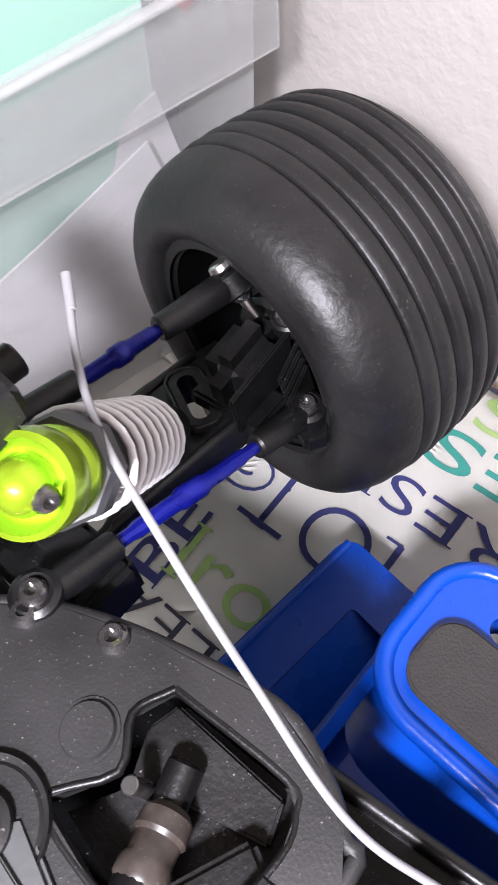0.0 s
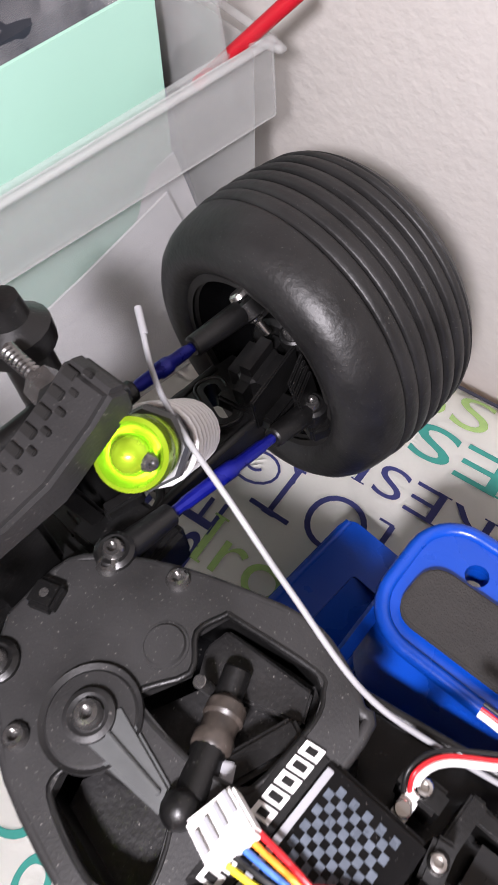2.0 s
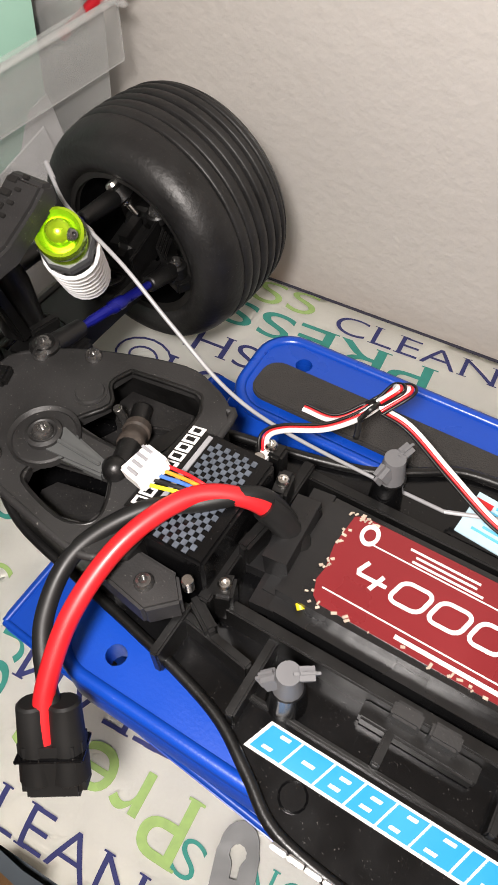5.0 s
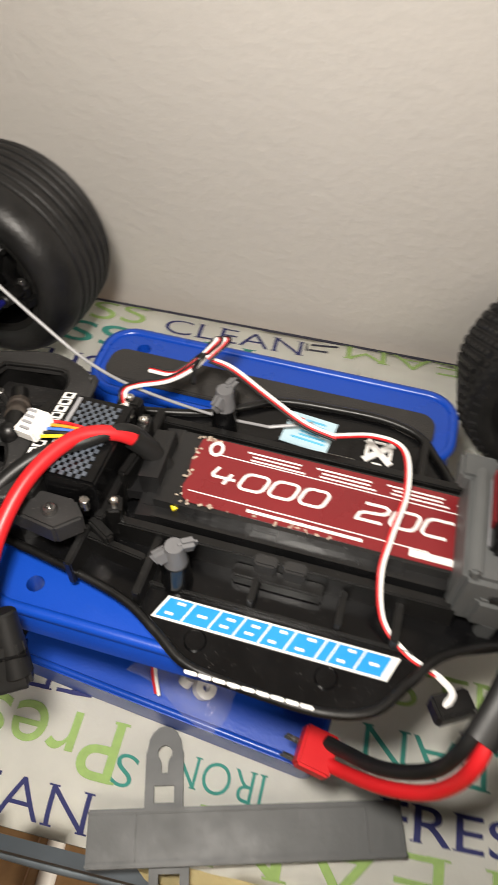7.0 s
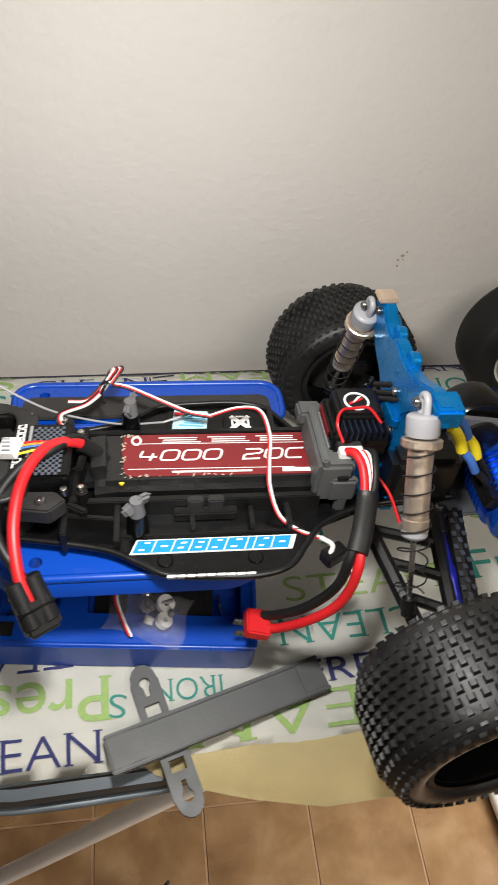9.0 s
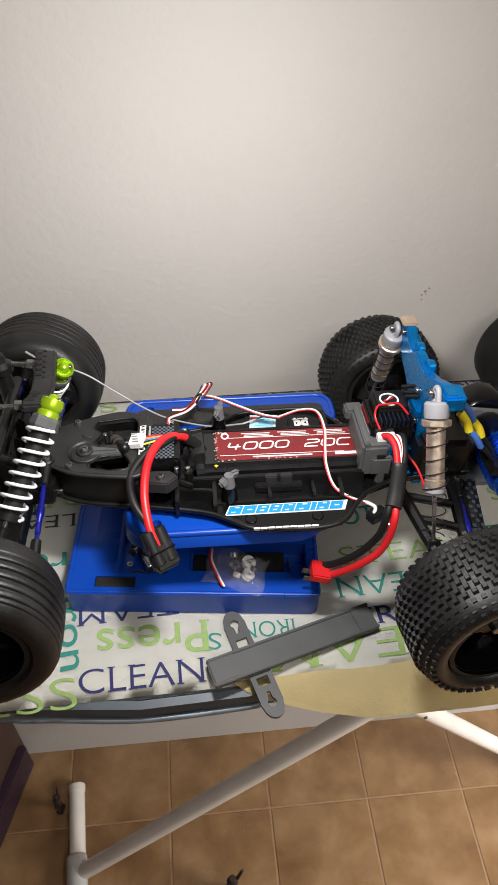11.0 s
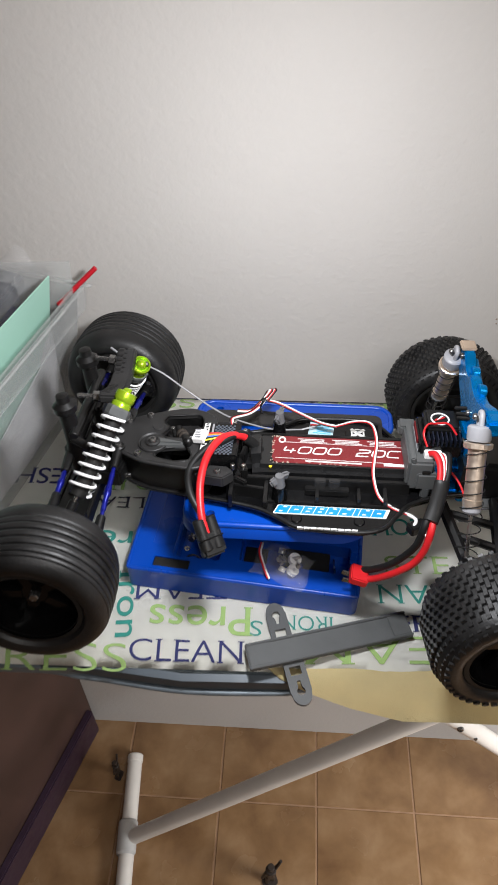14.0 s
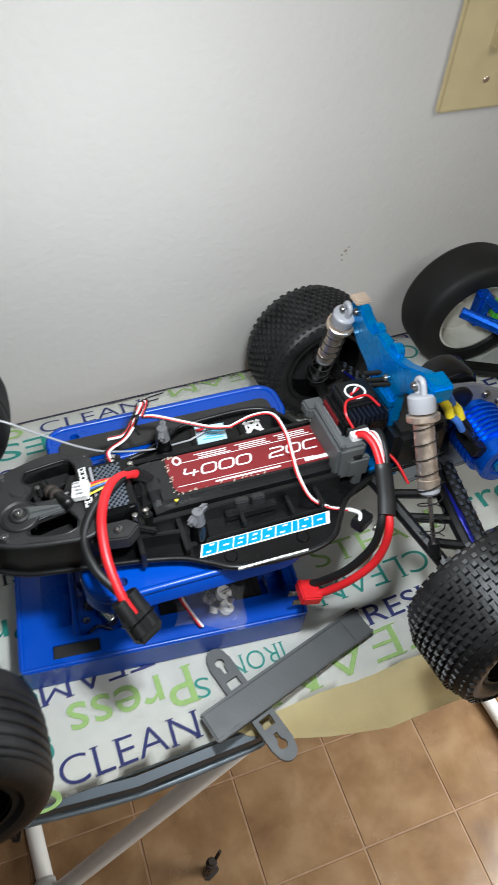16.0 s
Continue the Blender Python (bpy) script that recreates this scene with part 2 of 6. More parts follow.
def rod(p, q, r, r2=None, seg=14, into=None, ends=0.0):
    L = (Vector(q) - Vector(p)).length
    r2 = r if r2 is None else r2
    e = ends if ends else min(r, r2) * 0.15
    return lathe([(0, 0), (0, r - e), (e, r), (L - e, r2), (L, r2 - e), (L, 0)], along(p, q), seg, into)


def spline(pts, n=10):
    P = [Vector(p) for p in pts]
    P = [2 * P[0] - P[1]] + P + [2 * P[-1] - P[-2]]
    out = []
    for i in range(1, len(P) - 2):
        for k in range(n):
            t = k / n
            a, b, c, d = P[i - 1:i + 3]
            out.append(0.5 * ((2 * b) + (c - a) * t + (2 * a - 5 * b + 4 * c - d) * t * t + (3 * b - a - 3 * c + d) * t ** 3))
    return out + [P[-2]]


def sweep(path, r, seg=10, into=None, flat=1.0):
    """A round (or flattened) cord along points."""
    bm = bmesh.new()
    path = [Vector(p) for p in path]
    up, rings = Vector((0.01, 0.02, 1)), []
    for i, p in enumerate(path):
        d = (path[min(i + 1, len(path) - 1)] - path[max(i - 1, 0)]).normalized()
        s = d.cross(up).normalized()
        up = s.cross(d).normalized()
        rr = r(i / (len(path) - 1)) if callable(r) else r
        rings.append([bm.verts.new(p + rr * (math.cos(2 * math.pi * k / seg) * s + flat * math.sin(2 * math.pi * k / seg) * up)) for k in range(seg)])
    for a, b in zip(rings, rings[1:]):
        for k in range(seg):
            bm.faces.new((a[k], a[(k + 1) % seg], b[(k + 1) % seg], b[k]))
    bm.faces.new(rings[0][::-1])
    bm.faces.new(rings[-1])
    bmesh.ops.recalc_face_normals(bm, faces=bm.faces)
    return merge(into, smooth(bm, 60))


def cord(pts, r, seg=10, into=None, flat=1.0, n=10):
    return sweep(spline(pts, n), r, seg, into, flat)


def coil(p, q, r0, r1, turns, wire, into=None, flat_ends=1.0):
    """A spring from p to q."""
    m = along(p, q)
    L = (Vector(q) - Vector(p)).length
    steps = int(turns * 20)
    pts = []
    for i in range(steps + 1):
        t = i / steps
        r = r0 + (r1 - r0) * t
        a = 2 * math.pi * turns * t
        pts.append(m @ Vector((L * t, r * math.cos(a), r * math.sin(a))))
    return sweep(pts, wire, 7, into)


def screw_head(p, d, r=0.0028, into=None):
    """A button head with a socket, its top towards d."""
    m = along(p, Vector(p) + Vector(d))
    return lathe([(0, r), (r * 0.35, r), (r * 0.75, r * 0.75), (r * 0.8, r * 0.45), (r * 0.25, r * 0.40), (r * 0.25, 0)], m, 12, into)


def text_bm(body, size, m, depth=0.0, align="CENTER", shear=0.0, squash=1.0, bold=0.0):
    cu = bpy.data.curves.new("txt", "FONT")
    cu.body, cu.size, cu.align_x, cu.align_y, cu.shear = body, size, align, "CENTER", shear
    cu.extrude, cu.offset, cu.resolution_u = depth, bold, 6
    ob = new("txt", cu)
    dg = bpy.context.evaluated_depsgraph_get()
    me = bpy.data.meshes.new_from_object(ob.evaluated_get(dg))
    bm = bmesh.new()
    bm.from_mesh(me)
    bpy.data.objects.remove(ob)
    bpy.data.curves.remove(cu)
    bpy.data.meshes.remove(me)
    bmesh.ops.transform(bm, matrix=m @ Matrix.Diagonal((squash, 1, 1, 1)), verts=bm.verts)
    return bm


def flat_quad(x0, y0, x1, y1, m, into=None, t=0.0003):
    bm = bmesh.new()
    bmesh.ops.create_cube(bm, size=1)
    bmesh.ops.transform(bm, matrix=m @ pose((x0 + x1) / 2, (y0 + y1) / 2, 0) @ Matrix.Diagonal((x1 - x0, y1 - y0, t, 1)), verts=bm.verts)
    return merge(into, bm)


# ---------- setting ----------
FZ = -0.04          # the floor
WALL_TURN = -4.2
WALL_AT = (0.0, 0.204)
wall_m = pose(WALL_AT[0], WALL_AT[1], 0, 0, 0, WALL_TURN)


def at_wall(x, y, z):
    return wall_m @ Vector((x, y, z))


bm = box((0.6, 0.06, 1.2), (5.0, 0.12, 2.6), w=0)
bmesh.ops.transform(bm, matrix=wall_m, verts=bm.verts)
tagged(part("wall_north", bm, "wall", None), "cream painted wall with a fine knockdown texture", "wall", kind="structure")
door_m = pose(-0.378, 0.222, 0, 0, 0, -22.0)
bm = box((-0.055, -0.95, 1.2), (0.08, 1.9, 2.6), w=0)
bmesh.ops.transform(bm, matrix=door_m, verts=bm.verts)
tagged(part("door_1", bm, "door", None), "dark brown wooden door beside the ironing board", "door", kind="structure")
bm = box((-0.008, -0.95, FZ + 0.045), (0.016, 1.88, 0.09), w=0.003)
bmesh.ops.transform(bm, matrix=door_m, verts=bm.verts)
tagged(part("baseboard", bm, "skirting", None), "dark purple-brown baseboard along the door side", "baseboard", kind="structure")
tagged(part("wall_south", box((0.6, -2.6, 1.2), (5.0, 0.1, 2.6), w=0), "wall", None), "cream painted wall behind", "wall", kind="structure")
tagged(part("wall_east", box((3.1, -1.2, 1.2), (0.1, 3.2, 2.6), w=0), "wall", None), "cream painted side wall", "wall", kind="structure")
tagged(part("wall_west", box((-1.9, -1.2, 1.2), (0.1, 3.2, 2.6), w=0), "wall", None), "cream painted side wall", "wall", kind="structure")
tagged(part("ceiling", box((0.6, -1.2, 2.55), (5.2, 3.4, 0.1), w=0), "wall", None), "plain cream painted ceiling", "ceiling", kind="structure")
floor = tagged(part("floor", box((0.6, -1.2, FZ - 0.0513), (5.2, 3.4, 0.1), w=0), "grout", None), "brown vinyl tile floor with dark joints", "floor", kind="structure")

# floor tiles
TX, TY, TS = -0.128, 0.0679, 0.191
tile_bm = box((0, 0, 0), (TS - 0.003, TS - 0.003, 0.006), w=0.0012, seg=1)
tile_me = bpy.data.meshes.new("tile")
tile_bm.to_mesh(tile_me)
tile_bm.free()
tile_me.materials.append(M["tile"])
for i in range(-3, 8):
    for j in range(-6, 2):
        t = new("tile", tile_me)
        t.matrix_world = pose(TX, TY, FZ - 0.003, 0, 0, -4.6) @ pose((i + 0.5) * TS, (j + 0.5) * TS, 0, 0, 0, 90 * ((i * 3 + j * 5) % 4))
        t.parent = floor

# wall fittings
switch = thing("light_switch", at_wall(0.30, 0, 1.157), "cream plastic light switch plate on the wall", "light switch")


def on_wall(bm):
    bmesh.ops.transform(bm, matrix=wall_m, verts=bm.verts)
    return bm


part("plate", on_wall(box((0.2995, -0.003, 1.2195), (0.125, 0.006, 0.125), w=0.0025)), "plate", switch)
for sx in (0.2735, 0.3195):
    part("slot", on_wall(box((sx, -0.0063, 1.2160), (0.011, 0.0012, 0.025), w=0.0003)), "plate", switch, "dull brass toggle recess")
    part("toggle", on_wall(box((sx, -0.0095, 1.2110), (0.008, 0.009, 0.011), (25, 0, 0), w=0.001)), "plate", switch)
    part("screw", on_wall(rod((sx, -0.006, 1.1815), (sx, -0.0075, 1.1815), 0.0025)), "brass", switch)
outlet = thing("wall_outlet", at_wall(0.0245, 0, 0.20), "brownish cream wall outlet plate under the board", "outlet")
part("plate", on_wall(box((0.0245, -0.003, 0.256), (0.072, 0.006, 0.088), w=0.0025)), "plate", outlet)
for oz in (0.236, 0.274):
    part("socket", on_wall(rod((0.0245, -0.0055, oz), (0.0245, -0.0068, oz), 0.0150, seg=24)), "plate", outlet)
    for ox in (-0.006, 0.006):
        part("slot", on_wall(box((0.0245 + ox, -0.0070, oz + 0.003), (0.002, 0.001, 0.008), w=0)), "foam", outlet)
    part("slot", on_wall(rod((0.0245, -0.0066, oz - 0.007), (0.0245, -0.0074, oz - 0.007), 0.0024, seg=10)), "foam", outlet)
wm = bmnew()
for wx, wz, wr in ((0.183, 1.037, 0.0016), (0.180, 1.033, 0.0010), (0.186, 1.0405, 0.0008), (0.181, 1.0275, 0.0009), (0.1845, 1.0335, 0.0006)):
    lathe([(0, 0), (0, wr), (0.0006, wr * 0.7), (0.0006, 0)], wall_m @ along((wx, -0.0001, wz), (wx, -1, wz)), 9, wm)
tagged(part("wall_stain", wm, "rust", None), "small brown scuff marks on the painted wall", "scuff", kind="stuff")

# ---------- ironing board ----------
board = thing("ironing_board", (-0.05, 0.03, 0.0), "ironing board with a printed word cover and white tube legs", "ironing board")
BT = pose(0, 0.0335, 0, 0, 0, -3.0)


def bpart(name, bm, mat, label=""):
    bmesh.ops.transform(bm, matrix=BT, verts=bm.verts)
    return part(name, bm, mat, board, label)


def cover_z(x, y):
    """Height of the cover's cloth, in the board's own frame."""
    e = min(max(min(y + 0.160, 0.159 - y), 0), 0.03) / 0.03
    z = BZ - 0.010 * (1 - e) ** 3 + 0.0003 * noise.noise(Vector((x * 22, y * 30, 0)))
    return z - 0.0006 * max(0.0, noise.noise(Vector((x * 6, y * 9, 4))))


bm = bmnew()
NX, NY = 150, 34
grid = []
for i in range(NX + 1):
    row = []
    for j in range(NY + 1):
        x, y = -0.78 + 1.56 * i / NX, -0.160 + 0.319 * j / NY
        z = cover_z(x, y)
        row.append(bm.verts.new((x, y, z)))
    grid.append(row)
for i in range(NX):
    for j in range(NY):
        bm.faces.new((grid[i][j], grid[i + 1][j], grid[i + 1][j + 1], grid[i][j + 1]))
bmesh.ops.solidify(bm, geom=bm.faces[:], thickness=0.0022)
smooth(bm, 60)
bpart("cover", bm, "cloth", "cream cotton cover printed with laundry words")
bpart("board_top", prism(rounded(-0.79, -0.160, 0.79, 0.158, 0.05, 6), BZ - 0.028, BZ - 0.0125, 0.003), "rim", "grey-blue steel board top")
edge = [(-0.79, -0.150), (-0.30, -0.153), (-0.20, -0.160), (-0.12, -0.169), (-0.04, -0.168), (0.06, -0.163), (0.79, -0.163)]
bm = bmnew()
fas = [[bm.verts.new((x, y + dy, BZ + dz)) for dy, dz in ((0.006, -0.0105), (0.0, -0.0120), (-0.001, -0.0200), (0.001, -0.0285), (0.006, -0.0285))] for x, y in edge]
for p, q in zip(fas, fas[1:]):
    for k in range(4):
        bm.faces.new((p[k], q[k], q[k + 1], p[k + 1]))
bmesh.ops.recalc_face_normals(bm, faces=bm.faces)
bpart("edge_band", smooth(bm, 30), "slate", "slate-grey folded edge of the board")
bpart("edge_rail", cord([(x, y - 0.0005, BZ - 0.0290) for x, y in edge], 0.0026, 10), "rim", "thin bent steel edge tube")
pb = bmnew()
rows = []
for i in range(61):
    u = i / 60
    x = -0.055 + 0.84 * u
    drop = 0.036 * min(1.0, (u * 7.5)) ** 0.6 if u > 0 else 0
    rows.append([pb.verts.new((x, -0.120 - drop * k / 6, BZ - 0.0108 - 0.016 * (k / 6) ** 2 * min(1, u * 12) + 0.0006 * math.sin(x * 90 + k))) for k in range(7)])
for p, q in zip(rows, rows[1:]):
    for k in range(6):
        pb.faces.new((p[k], q[k], q[k + 1], p[k + 1]))
bmesh.ops.solidify(pb, geom=pb.faces[:], thickness=0.006)
bmesh.ops.translate(pb, vec=(0, -0.035, 0.0035), verts=pb.verts)
smooth(pb, 60)
bpart("pad", pb, "yellow", "pale yellow padded underlay hanging out")
part("leg", rod((-0.292, 0.0, FZ + 0.02), (0.490, 0.0, 0.905), 0.014, seg=20), "leg", board)
part("leg", rod((-0.160, 0.032, 0.905), (0.605, 0.032, FZ + 0.02), 0.014, seg=20), "leg", board)
part("foot", rod((-0.301, -0.22, FZ + 0.016), (-0.299, 0.150, FZ + 0.016), 0.0145, seg=20), "leg", board)
part("foot", rod((0.605, -0.20, FZ + 0.016), (0.605, 0.185, FZ + 0.016), 0.0145, seg=20), "leg", board)
part("foot_cap", rod((-0.299, 0.136, FZ + 0.016), (-0.299, 0.153, FZ + 0.016), 0.0155, seg=20), "leg", board, "white rubber end cap")
part("foot_bracket", lathe([(0, 0.0155), (0.004, 0.0185), (0.056, 0.0185), (0.06, 0.0155)], along((-0.301, -0.030, FZ + 0.018), (-0.301, 0.04, FZ + 0.018)), 20), "legcap", board, "grey weld sleeve of the foot")
part("pivot_bolt", screw_head((0.236, 0.0176, 0.430), (0, -1, 0.2), 0.005), "dark_steel", board)
part("pivot_bolt", screw_head((0.268, 0.0182, 0.389), (0, -1, 0.2), 0.003), "dark_steel", board)
# thin dark line along the back edge
bpart("back_piping", cord([(-0.79, 0.1575, BZ - 0.0085), (0.0, 0.1575, BZ - 0.0085), (0.79, 0.1575, BZ - 0.0085)], 0.0011, 6), "t_black", "thin dark line along the back edge of the cover")

# words printed on the cover


def glyph_box(text, bold):
    bm = text_bm(text, 1.0, Matrix.Identity(4), align="LEFT", bold=bold)
    xs = [v.co.x for v in bm.verts]
    return bm, min(xs), max(xs)


H_BM = glyph_box("H", 0)[0]
H_BASE, H_TOP = min(v.co.y for v in H_BM.verts), max(v.co.y for v in H_BM.verts)
H_BM.free()


def word(text, x0, y0, length, height, mat, turn=0.0, bold=0.0):
    """A printed word, letter by letter: the left end of its base line, its length and capital height; turn in degrees."""
    bold -= 0.009
    whole, lo, hi = glyph_box(text, bold)
    whole.free()
    sx, sy = length / (hi - lo), height / (H_TOP - H_BASE)
    m = pose(x0, y0, BZ + 0.0008, 0, 0, turn) @ Matrix.Diagonal((sx, sy, 1, 1)) @ Matrix.Translation((-lo, -H_BASE, 0))
    for k, ch in enumerate(text):
        bm, a, b = glyph_box(ch, bold)
        pre, _, e = glyph_box(text[:k + 1], bold)
        pre.free()
        bmesh.ops.translate(bm, vec=(e - b, 0, 0), verts=bm.verts)
        # small feet on the stems of capitals
        stems = set()
        for ed in bm.edges:
            p, q = ed.verts
            if abs(p.co.x - q.co.x) < 0.012 and abs(p.co.y - q.co.y) > 0.6 * (H_TOP - H_BASE):
                stems.add(round((p.co.x + q.co.x) / 2, 2))
        ss = sorted(stems)
        while ss and ch.isupper():
            s0 = ss.pop(0)
            s1 = ss.pop(0) if ss and ss[0] - s0 < 0.2 else s0 + 0.08
            for yy in (H_BASE, H_TOP - 0.03):
                c = [bm.verts.new((px, py, 0.0002)) for px, py in ((s0 - 0.05, yy), (s1 + 0.05, yy), (s1 + 0.05, yy + 0.03), (s0 - 0.05, yy + 0.03))]
                bm.faces.new(c)
        bmesh.ops.transform(bm, matrix=m, verts=bm.verts)
        bmesh.ops.triangulate(bm, faces=bm.faces[:])
        bmesh.ops.subdivide_edges(bm, edges=[ed for ed in bm.edges if ed.calc_length() > 0.005], cuts=3)
        bmesh.ops.triangulate(bm, faces=bm.faces[:])
        for v in bm.verts:
            at = BT.inverted() @ v.co
            v.co.z += cover_z(at.x, at.y) - BZ
        for f in bm.faces:
            f.normal_update()
            if f.normal.z < 0:
                f.normal_flip()
        part("printed_letter", bm, mat, board)


word("CLEAN", -0.172, -0.1135, 0.092, 0.0165, "t_navy", -3)
word("PRESS", -0.300, -0.117, 0.126, 0.020, "t_green", -2)
word("Press", -0.072, -0.0705, 0.085, 0.0265, "t_green", 177, 0.012)
word("IRON", -0.004, -0.081, 0.042, 0.0135, "t_teal", 176)
word("S", -0.062, -0.084, 0.010, 0.014, "t_teal", 170)
word("FRESH", 0.049, -0.0955, 0.080, 0.0150, "t_navy", -1, 0.012)
word("STEAM", -0.078, -0.0450, 0.092, 0.0175, "t_navy", 179)
word("STEAM", 0.142, -0.102, 0.170, 0.0225, "t_green", 178.5)
word("STEAM", 0.048, -0.0390, 0.112, 0.0185, "t_green", -2)
word("CLEAN", 0.135, -0.0535, 0.096, 0.0185, "t_teal", 178)
word("HOT", 0.043, 0.0020, 0.050, 0.0185, "t_teal", 0, 0.012)
word("Fresh", 0.186, -0.0405, 0.100, 0.0225, "t_teal", -1, 0.012)
word("Iron", -0.1865, -0.034, 0.062, 0.0205, "t_teal", -88, 0.012)
word("CLEAN", -0.150, 0.0500, 0.088, 0.0135, "t_black", 177)
word("Press", -0.158, 0.0100, 0.084, 0.0200, "t_teal", 177, 0.01)
word("STEAM", -0.198, -0.0200, 0.098, 0.0220, "t_green", 177)
word("C", -0.188, -0.0400, 0.026, 0.0260, "t_teal", 177)
word("Iron", -0.2055, 0.0608, 0.062, 0.0230, "t_green", 0, 0.006)
word("BE", -0.2045, 0.0548, 0.0345, 0.0165, "t_navy", 90, 0.012)
word("FRESH", -0.222, 0.0880, 0.078, 0.0200, "t_navy", 177, 0.012)
word("HOT", -0.1195, 0.1185, 0.078, 0.0260, "t_navy", 178, -0.006)
word("FRESH", -0.0875, 0.1410, 0.094, 0.0150, "t_navy", 178, 0.004)
word("PRESS", -0.053, 0.1670, 0.124, 0.0170, "t_teal", 178, 0.012)
word("PRESS", -0.2360, 0.1735, 0.1085, 0.0190, "t_green", 1, 0.006)
word("CLEAN", -0.1135, 0.1715, 0.092, 0.0135, "t_navy", -2)
word("STEAM", 0.128, 0.1835, 0.120, 0.0155, "t_green", 178)
for mx, my, ms, mt in ((-0.011, 0.1745, 0.013, 0), (-0.007, 0.1795, 0.018, 4), (-0.0185, 0.1765, 0.006, 90)):
    part("printed_mark", box((mx, my, BZ + 0.0006), (ms, 0.0012, 0.0004), (0, 0, mt), w=0), "t_black", board)
word("CLEAN", 0.172, 0.1665, 0.092, 0.0140, "t_navy", -2)
word("FRESH", 0.262, 0.0700, 0.085, 0.0150, "t_navy", -2, 0.012)
word("IRON", 0.286, 0.1520, 0.070, 0.0180, "t_teal", 177)
word("Press", 0.290, 0.0200, 0.085, 0.0240, "t_green", 177, 0.01)
word("STEAM", 0.170, -0.0800, 0.110, 0.0200, "t_navy", -2)
word("CLEAN", 0.300, -0.1140, 0.096, 0.0180, "t_teal", -2)
# scroll flourish beside the large word
fl = [(-0.205 + 0.019 * (1 - k / 40) * math.cos(k * 0.36), 0.1130 + 0.014 * (1 - k / 40) * math.sin(k * 0.36), BZ + 0.0012) for k in range(34)]
part("printed_scroll", sweep(fl, 0.0007, 5, flat=0.3), "t_navy", board)

# ---------- frames of reference ----------
T_FRONT = pose(0.0005, 0.0053, 1.0232, 0, 0, -6.0) @ pose(0, 0, 0, -7, -1.6, 0)
T_REAR = pose(0, 0.004, 1.028, 0, 0, -5) @ pose(0, 0, 0, -5, 0, 0)
T = T_FRONT
YC = -0.013


def tpart(name, bm, mat, parent, label=""):
    bmesh.ops.transform(bm, matrix=T, verts=bm.verts)
    return part(name, bm, mat, parent, label)


def plate(outline, holes, z0, z1, w=0.0006):
    """A plate with holes."""
    bm = bmesh.new()
    for loop in (outline, *holes):
        vs = [bm.verts.new((x, y, z1)) for x, y in loop]
        for a, b in zip(vs, vs[1:] + vs[:1]):
            bm.edges.new((a, b))
    bmesh.ops.triangle_fill(bm, use_beauty=True, use_dissolve=False, edges=bm.edges[:], normal=(0, 0, 1))
    top = bm.faces[:]
    got = bmesh.ops.extrude_face_region(bm, geom=top)
    vs = [g for g in got["geom"] if isinstance(g, bmesh.types.BMVert)]
    bmesh.ops.translate(bm, vec=(0, 0, z0 - z1), verts=vs)
    bmesh.ops.recalc_face_normals(bm, faces=bm.faces)
    smooth(bm, 30)
    return bm


# ---------- blue work stand ----------
stand = thing("work_stand", (-0.06, 0.012, BZ), "blue plastic model-car work stand with dark foam pads", "work stand")
sm = pose(-0.0675, 0.012, BZ, 0, 0, -10)


def spart(name, bm, mat, label=""):
    bmesh.ops.transform(bm, matrix=sm, verts=bm.verts)
    return part(name, bm, mat, stand, label)


trough = rounded(-0.0810, -0.0480, -0.0620, 0.0600, 0.002)
outer = rounded(-0.0985, -0.0765, 0.0985, 0.0765, 0.006)
well_a, well_b = rounded(-0.0585, -0.0575, -0.0210, 0.0600, 0.002), rounded(-0.0045, -0.0545, 0.0890, -0.0270, 0.002)
well_c, pocket = rounded(-0.0045, -0.0200, 0.0890, 0.0600, 0.002), rounded(-0.0765, -0.0700, -0.0455, -0.0605, 0.001)
spart("base", plate(outer, [well_a, well_b, well_c, pocket, trough], 0.0012, 0.0270), "blue", "blue tray base with compartments")
for wl, zf in ((well_a, 0.0115), (well_b, 0.0115), (well_c, 0.0115), (pocket, 0.0050)):
    spart("compartment_floor", prism(wl, 0.0012, zf, 0), "blue")
for rp in ([(-0.0965, -0.0745), (0.0965, -0.0745)], [(-0.0965, -0.0745), (-0.0965, 0.0745)], [(0.0965, -0.0745), (0.0965, 0.0745)], [(-0.0603, -0.0560), (-0.0603, 0.0600)]):
    spart("base_edge", sweep([(x, y, 0.0266) for x, y in rp], 0.0017, 8), "blue")
bm = bmnew()
for x0, x1 in ((-0.0809, -0.0621),):
    vs = [bm.verts.new(p) for p in [(x, y, z) for y in (-0.0479, 0.0599) for x, z in ((x0, 0.0266), (x1, 0.0190), (x1, 0.0012), (x0, 0.0012))]]
    for f in ((0, 1, 2, 3), (7, 6, 5, 4), (0, 4, 5, 1), (1, 5, 6, 2), (2, 6, 7, 3), (3, 7, 4, 0)):
        bm.faces.new([vs[k] for k in f])
bmesh.ops.recalc_face_normals(bm, faces=bm.faces)
spart("slope", bm, "blue", "sloping inner side of the tray")
# dark block filling the pocket
spart("dark_strip", box((-0.061, -0.06525, 0.0200), (0.0302, 0.0092, 0.012), w=0.0004), "slick")
spart("dark_strip", box((0.052, -0.0400, 0.0150), (0.040, 0.021, 0.006), w=0.0005), "slick", "ribbed black rubber strip")
for k in range(9):
    spart("strip_rib", box((0.036 + 0.004 * k, -0.0400, 0.0183), (0.0018, 0.020, 0.0010), w=0.0002), "slick")
